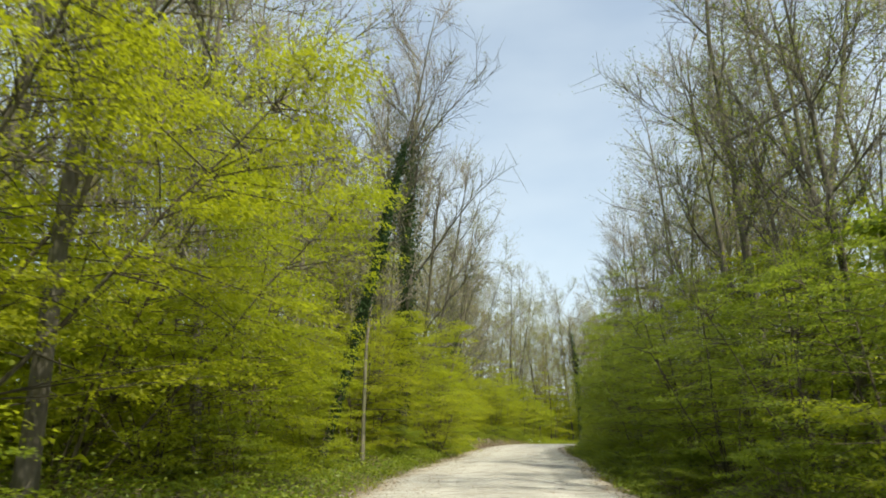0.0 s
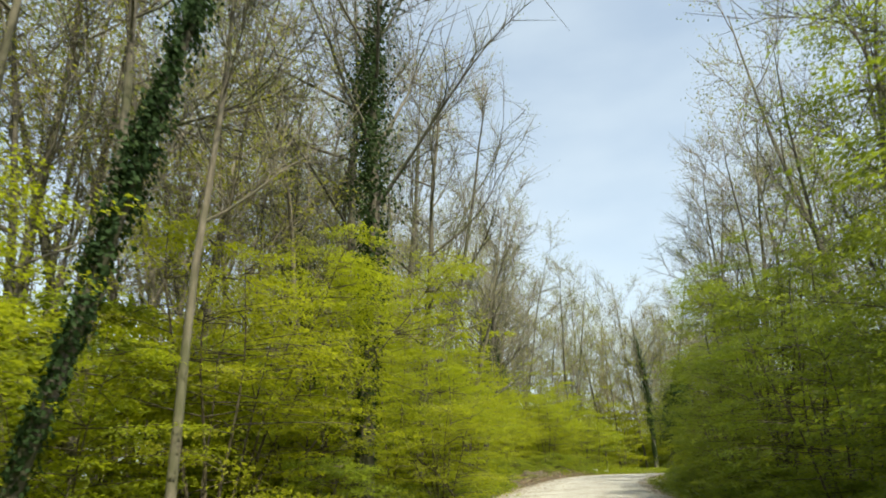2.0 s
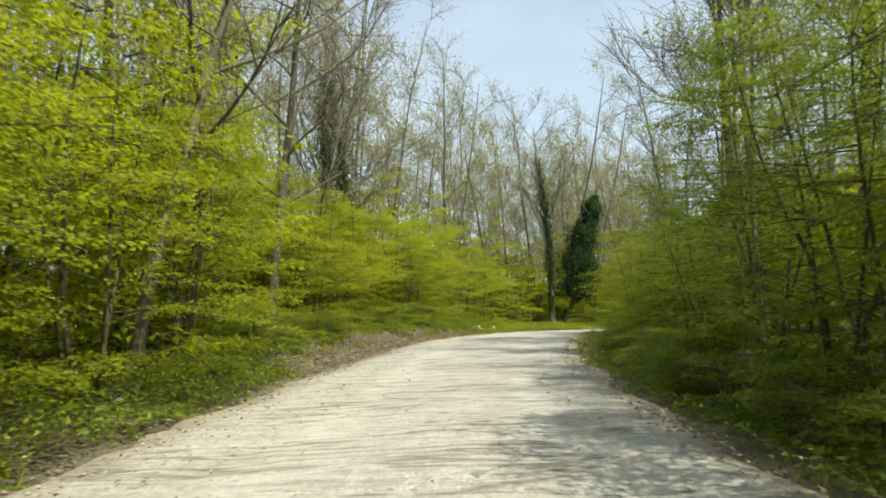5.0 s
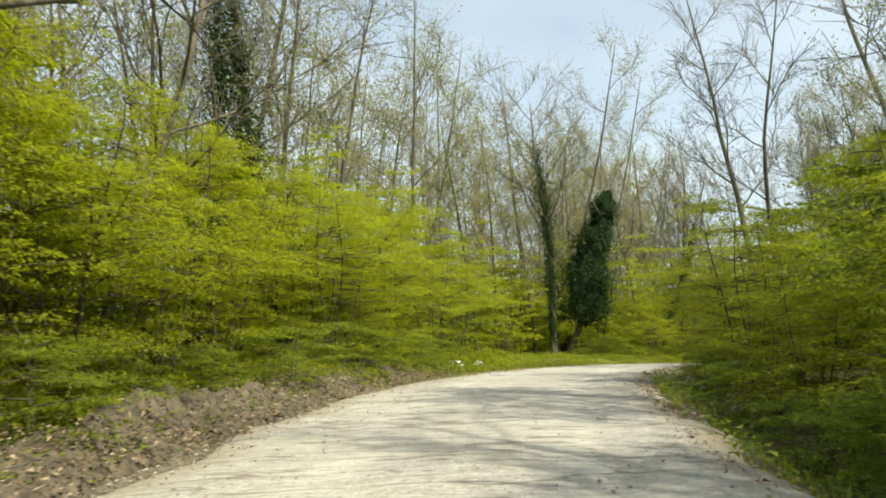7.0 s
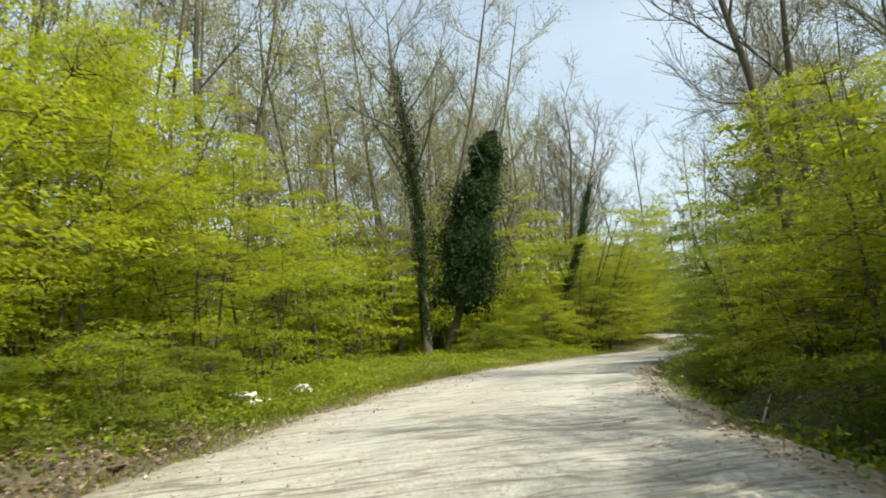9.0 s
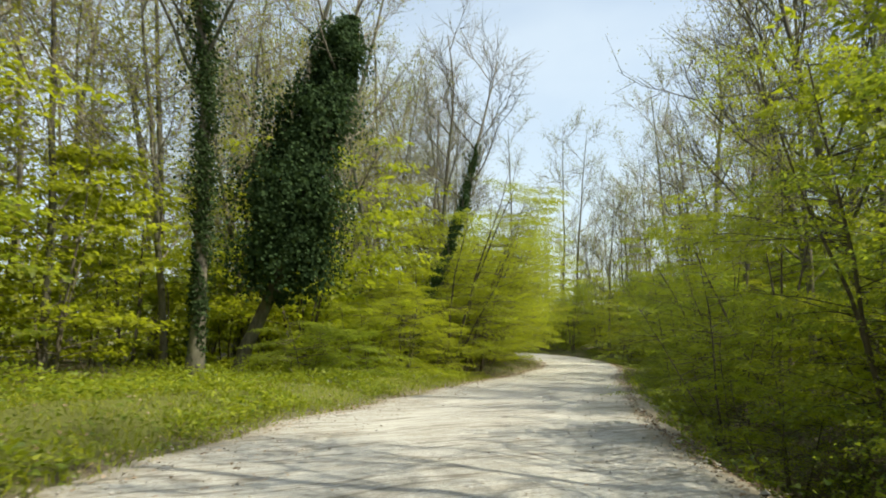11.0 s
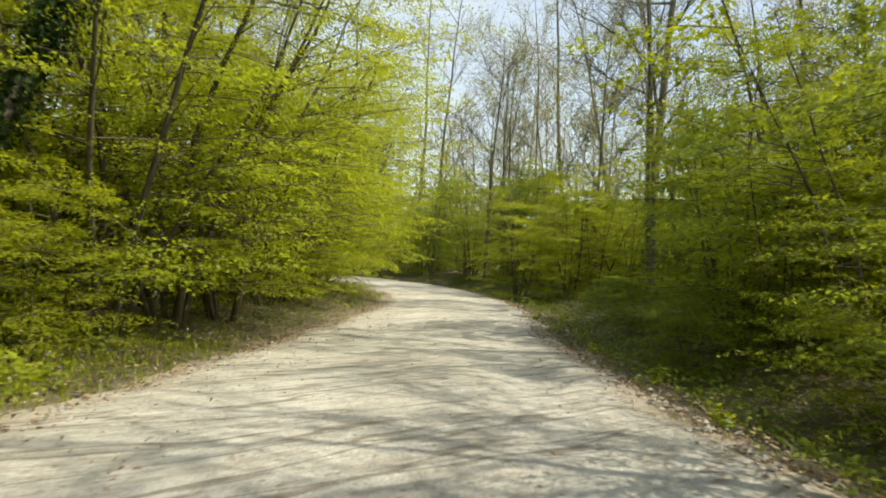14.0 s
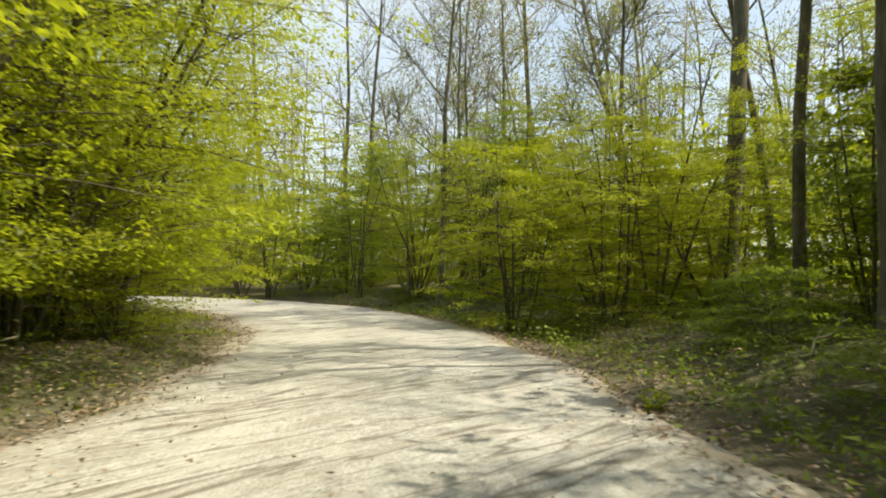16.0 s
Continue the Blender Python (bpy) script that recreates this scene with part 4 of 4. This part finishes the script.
def build_verges():
    r, xy, s, d = scatter(140000, -10, 135, 0.15, 9.0, 21, 0.9, -0.35)
    off = (s < 49) | (s > 69) | (d > 0) | (np.abs(d) - half_width(s, d) > 1.6) | (r.uniform(size=len(s)) < 0.35)
    off &= (s < 100) | (np.abs(d) - half_width(s, d) > 0.9) | (r.uniform(size=len(s)) < np.where(d > 0, 0.6, 0.3))
    xy, s, d = xy[off], s[off], d[off]
    m = len(xy)
    tall = r.uniform(0.02, 1, m) ** 1.6 * (0.3 + 0.25 * ripple(xy[:, 0], xy[:, 1], 0.5, 3.0))
    p = np.column_stack([xy, ground_z(xy) + np.maximum(tall, 0.02)])
    quads = leaf_quads(p, np.column_stack([r.normal(size=(m, 2)), r.normal(0.1, 0.3, m)]), np.array([0, 0, 1.0]) + r.normal(0, 0.45, (m, 3)), r.uniform(0.06, 0.15, m))
    r2, xy2, s2, d2 = scatter(90000, 92, 140, 0.2, 12.0, 22, 1.2, -0.6)
    xy2 = xy2[(d2 > 0) & (d2 - half_width(s2, d2) > 0.8)]
    m = len(xy2)
    p = np.column_stack([xy2, ground_z(xy2) + r2.uniform(0.02, 1, m) ** 1.4 * (0.32 + 0.22 * ripple(xy2[:, 0], xy2[:, 1], 0.6, 6.0))])
    more = leaf_quads(p, np.column_stack([r2.normal(size=(m, 2)), r2.normal(0.1, 0.3, m)]), np.array([0, 0, 1.0]) + r2.normal(0, 0.45, (m, 3)), r2.uniform(0.07, 0.17, m))
    quads = np.concatenate([quads, more])
    r3, xy3, s3, d3 = scatter(110000, 2, 74, 0.35, 3.2, 23, 1.2, -0.45)
    xy3 = xy3[d3 < 0]
    m = len(xy3)
    p = np.column_stack([xy3, ground_z(xy3) + r3.uniform(0.02, 1, m) ** 1.3 * (0.34 + 0.3 * ripple(xy3[:, 0], xy3[:, 1], 1.1, 9.0))])
    off = (s3[d3 < 0] < 49) | (s3[d3 < 0] > 69) | (-d3[d3 < 0] - half_width(s3[d3 < 0], -1.0) > 1.5) | (r3.uniform(size=m) < 0.3)
    p, m = p[off], int(off.sum())
    quads = np.concatenate([quads, leaf_quads(p, np.column_stack([r3.normal(size=(m, 2)), r3.normal(0.1, 0.3, m)]), np.array([0, 0, 1.0]) + r3.normal(0, 0.45, (m, 3)), r3.uniform(0.06, 0.14, m))])
    tagged(tris_object("low_herbs", quads, HERB), "low green herbs and brambles on the road verge", "herbs", kind="stuff")

    r, xy, s, d = scatter(80000, 64, 108, 0.0, 8.5, 25, 1.3, -0.9)
    xy = xy[d < 0]
    r2, xy2, s2, d2 = scatter(34000, -10, 125, -0.1, 1.6, 27, 1.1, 0.0)
    xy2 = xy2[((s2 < 49) | (s2 > 69) | (d2 > 0)) & ((s2 < 96) | (r2.uniform(size=len(s2)) < 0.25))]
    xy = np.concatenate([xy, xy2])
    m = len(xy)
    p = np.column_stack([xy, ground_z(xy) - 0.02])
    way = np.column_stack([r.normal(0, 0.55, (m, 2)), np.ones(m)])
    quads = leaf_quads(p, way, r.normal(size=(m, 3)), r.uniform(0.07, 0.25, m), 0.13, 0.0)
    tagged(tris_object("grass", quads, GRASS), "fresh yellow-green grass on the road verge", "grass", kind="stuff")

    r, xy, s, d = scatter(120000, 64, 106, 0.4, 8.5, 29, 0.55, -0.12)
    xy = xy[d < 0]
    m = len(xy)
    swell = np.clip(ripple(xy[:, 0], xy[:, 1], 0.55, 29 * 1.7), 0.05, 1)
    p = np.column_stack([xy, ground_z(xy) + r.uniform(0.05, 1, m) * (0.2 + 0.65 * swell)])
    quads = leaf_quads(p, np.column_stack([r.normal(size=(m, 2)), r.normal(0.1, 0.4, m)]), np.array([0, 0, 1.0]) + r.normal(0, 0.5, (m, 3)), r.uniform(0.08, 0.17, m))
    tagged(tris_object("meadow_weeds", quads, GRASS), "leafy yellow-green weeds in clumps on the grass", "weeds", kind="stuff")

    r, xy, s, d = scatter(60000, -10, 128, -0.3, 9.0, 33, 0.8, -0.7)
    m = len(xy)
    r4, xy4, s4, d4 = scatter(15000, 48, 71, 0.05, 2.4, 35, 1.0, -0.8)
    r5, xy5, s5, d5 = scatter(52000, 58, 138, -0.15, 5.0, 37, 0.9, -0.8)
    xy5, s5, d5 = (q[(d5 > 0) | (s5 > 100)] for q in (xy5, s5, d5))
    xy, s, d = np.concatenate([xy, xy4[d4 < 0], xy5]), np.concatenate([s, s4[d4 < 0], s5]), np.concatenate([d, d4[d4 < 0], d5])
    m = len(xy)
    e = np.abs(d) - half_width(s, d)
    lift = np.where(e < 0.1, 0.14, 0.03) + np.where((d < 0) & (s > 49) & (s < 71) & (e < 2.2), r.uniform(0.02, 0.26, m), 0)
    p = np.column_stack([xy, ground_z(xy) + lift])
    quads = leaf_quads(p, np.column_stack([r.normal(size=(m, 2)), r.normal(0, 0.2, m)]), np.array([0, 0, 1.0]) + r.normal(0, 0.3, (m, 3)), r.uniform(0.05, 0.11, m))
    r6 = np.random.default_rng(39)
    m = 5200
    s6 = r6.uniform(-4, 122, m)
    k6 = np.clip((s6 / 0.5).astype(int) + ZERO, 0, len(LINE) - 1)
    u6 = np.where(r6.uniform(size=m) < 0.7, -r6.uniform(0.35, 1.0, m) ** 0.7, r6.uniform(-1, 1, m))
    d6 = u6 * half_width(s6, u6)
    p = np.column_stack([LINE[k6, :2] + RIGHT[k6] * d6[:, None] + WAY[k6] * r6.uniform(-0.25, 0.25, m)[:, None], LINE[k6, 2] + 0.045])
    quads = np.concatenate([quads, leaf_quads(p, np.column_stack([r6.normal(size=(m, 2)), r6.normal(0.1, 0.2, m)]), np.array([0, 0, 1.0]) + r6.normal(0, 0.35, (m, 3)), r6.uniform(0.03, 0.075, m), 0.7)])
    tagged(tris_object("leaf_litter", quads, LITTER), "dry brown leaves lying along the verge", "leaf litter", kind="stuff")


def build_stones():
    """Loose limestone along the road and its edges."""
    r = np.random.default_rng(41)
    n = 9000
    s = r.uniform(-5, 118, n)
    k = np.clip((s / 0.5).astype(int) + ZERO, 0, len(LINE) - 1)
    side = np.where(r.uniform(size=n) < 0.5, -1, 1)
    hw = half_width(s, side)
    d = side * hw * np.where(r.uniform(size=n) < 0.72, r.uniform(0.82, 1.12, n), r.uniform(0, 0.9, n))
    xy = LINE[k, :2] + RIGHT[k] * d[:, None] + WAY[k] * r.uniform(-0.25, 0.25, n)[:, None]
    z = np.where(np.abs(d) < hw, LINE[k, 2] + 0.01, ground_z(xy) + 0.02)
    base = np.array([(1, 0, 0), (-1, 0, 0), (0, 1, 0), (0, -1, 0), (0, 0, 1), (0, 0, -1)], float)
    tri = np.array([(0, 2, 4), (2, 1, 4), (1, 3, 4), (3, 0, 4), (2, 0, 5), (1, 2, 5), (3, 1, 5), (0, 3, 5)])
    size = r.uniform(0.008, 0.03, n) * np.where(r.uniform(size=n) < 0.05, 1.8, 1) * np.where((s > 60) & (side > 0) & (np.abs(d) > hw * 0.93), np.where(s > 95, 2.0, 1.6), 1)
    v = (base[None] * r.uniform(0.6, 1.3, (n, 6, 1)) * size[:, None, None]) * np.array([1, 1, 0.6]) + np.column_stack([xy, z])[:, None]
    f = (tri[None] + 6 * np.arange(n)[:, None, None]).reshape(-1, 3)
    tagged(mesh_object("loose_stones", v.reshape(-1, 3).tolist(), f.tolist(), STONE, None, False), "loose pale stones along the gravel road", "stones", kind="stuff")


build_verges()
build_stones()


# ---- small things on the verges ----
def lump(name, size, seed, mat, label, category, x, y, group="", flat=0.6, rough=0.35, sink=0.25):
    """A rounded uneven lump."""
    b = bmesh.new()
    bmesh.ops.create_icosphere(b, subdivisions=3, radius=1.0)
    for v in b.verts:
        k = 1 + rough * (noise.noise(v.co * 1.3 + Vector((seed, 0, 0))) + 0.5 * noise.noise(v.co * 3.1 + Vector((0, seed, 0))))
        v.co *= k
        v.co = Vector((v.co.x * size[0], v.co.y * size[1], v.co.z * size[2] * flat))
    me = bpy.data.meshes.new(name)
    b.to_mesh(me)
    b.free()
    me.materials.append(mat)
    ob = new(name, me)
    ob.matrix_basis = pose(x, y, gz(x, y) + size[2] * flat * (0.9 - sink), 0, 0, seed * 37)
    return tagged(ob, label, category, group)


def build_rubbish():
    for k, (x, y, a) in enumerate(((1.1, 31.0, 0.27), (1.45, 31.5, 0.15), (2.2, 33.6, 0.2))):
        lump("plastic_bag", (a, a * 0.8, a), 3 + k * 5, PLASTIC, "crumpled white plastic rubbish bag dropped beside the road", "rubbish", x, y, "rubbish beside the road", 0.5, 1.0, 0.25)


def build_clods():
    r = np.random.default_rng(61)
    for k in range(110):
        s_at = r.uniform(49, 70)
        x, y = at_road(s_at, -r.uniform(3.5, 5.0))
        a = r.uniform(0.03, 0.11)
        lump("earth_clod", (a * 1.4, a, a), 11 + k, CLAY, "dry brown clod of earth scraped up beside the road", "earth", x, y, "earth clods along the verge", 0.45, 0.9, 0.45)


def build_fallen_branches():
    r = np.random.default_rng(63)

    def branch(a, b, radius, mat, label):
        a, b = np.array(a), np.array(b)
        t = Tubes()
        n = 6
        line = np.array([a + (b - a) * i / n for i in range(n + 1)]) + np.r_[np.zeros((1, 3)), r.normal(0, 0.03, (n, 3))]
        t.add(line, np.linspace(radius, radius * 0.35, n + 1), 6)
        for q in (0.35, 0.6, 0.8):
            p, d = along(line, q)
            t.add(bend(r, p, d + r.normal(0, 0.6, 3), 0.3 * np.linalg.norm(b - a) * r.uniform(0.6, 1), 2, 0.1), (radius * 0.4, radius * 0.3, radius * 0.15), 4)
        tagged(t.make("fallen_branch", mat), label, "branch", "fallen branches")

    branch((-4.1, -8.9, gz(-4.1, -8.9)), (-5.6, -9.3, gz(-5.6, -9.3) + 1.25), 0.05, STEM, "dark fallen branch leaning in the brush of the verge")
    x, y = 7.3, 26.4
    branch((x, y, gz(x, y) + 0.05), (x + 1.7, y + 0.3, gz(x + 1.7, y + 0.3) + 0.25), 0.045, STONE, "pale bleached branch lying over the ditch")
    for k in range(34):
        side = -1 if k % 2 else 1
        x, y = at_road(r.uniform(2, 122), side * r.uniform(4.0, 8.0))
        a = r.uniform(0, 6.3)
        ln = r.uniform(0.8, 2.2)
        x2, y2 = x + ln * math.cos(a), y + ln * math.sin(a)
        if abs(road_sd([(x2, y2)])[1][0]) < 3.8:
            continue
        branch((x, y, gz(x, y) + 0.04), (x2, y2, gz(x2, y2) + r.uniform(0.05, 0.5)), r.uniform(0.02, 0.04), PALE if k % 3 else STEM, "dead branch lying among leaves on the forest floor")


def build_edge_plant(kind_seed, tall):
    """A small leafy plant with a few upright stems."""
    r = np.random.default_rng(kind_seed)
    root = thing("roadside_plant", "small leafy green plant growing on the gravel road's edge", "plant", "plants on the road's edge")
    at, ways = [], []
    for k in range(6):
        a = k * 1.05 + r.uniform(-0.3, 0.3)
        line = bend(r, (0.02 * math.cos(a), 0.02 * math.sin(a), -0.05), (math.cos(a) * 0.5, math.sin(a) * 0.5, 1), tall * r.uniform(0.7, 1.2), 5, 0.12)
        t = Tubes()
        t.add(line, np.linspace(0.006, 0.002, 6), 4)
        t.make("stem", HERB, root)
        for u in np.linspace(0.25, 0.98, 9):
            p, w = along(line, u)
            b = r.uniform(0, 6.3)
            at.append(p), ways.append((math.cos(b), math.sin(b), 0.3))
    n = len(at)
    quads_object("foliage", leaf_quads(np.array(at), np.array(ways), np.array([0, 0, 1.0]) + r.normal(0, 0.3, (n, 3)), r.uniform(0.06, 0.13, n), 0.6), SPRING, root)
    return root


def build_edge_plants():
    r = np.random.default_rng(77)
    kinds = [build_edge_plant(78, 0.36), build_edge_plant(79, 0.26)]
    places = [at_road(q, half_width(q, 1) + r.uniform(0.1, 0.7)) for q in (52, 58, 61, 64, 68, 73, 79, 84, 88, 92, 95, 97, 99, 103, 106, 110, 114, 118)]
    for k, (x, y) in enumerate(places):
        plant(kinds[k % 2], float(x), float(y), r.uniform(0, 360), r.uniform(0.7, 1.25))


def build_seed_heads():
    """Pale seed heads standing in the meadow grass."""
    r, xy, s, d = scatter(420, 88, 104, 0.6, 4.0, 83, 0.8, -0.4)
    xy = xy[d < 0]
    n = len(xy)
    c = np.column_stack([xy, ground_z(xy) + r.uniform(0.16, 0.32, n)])
    base = np.array([(1, 0, 0), (-1, 0, 0), (0, 1, 0), (0, -1, 0), (0, 0, 1), (0, 0, -1)], float) * 0.015
    tri = np.array([(0, 2, 4), (2, 1, 4), (1, 3, 4), (3, 0, 4), (2, 0, 5), (1, 2, 5), (3, 1, 5), (0, 3, 5)])
    v = (c[:, None] + base[None]).reshape(-1, 3)
    f = (tri[None] + 6 * np.arange(n)[:, None, None]).reshape(-1, 3)
    root = thing("seed_heads", "pale round seed heads of meadow weeds in the grass", "flowers", kind="stuff")
    tagged(mesh_object("seed_head", v.tolist(), f.tolist(), STONE, root), kind="stuff")
    t = Tubes()
    for p in c:
        t.add([p - np.array([0, 0, 0.4]), p], (0.004, 0.003), 3)
    tagged(t.make("stalk", HERB, root), kind="stuff")


build_edge_plants()
build_seed_heads()
build_rubbish()
build_clods()
build_fallen_branches()
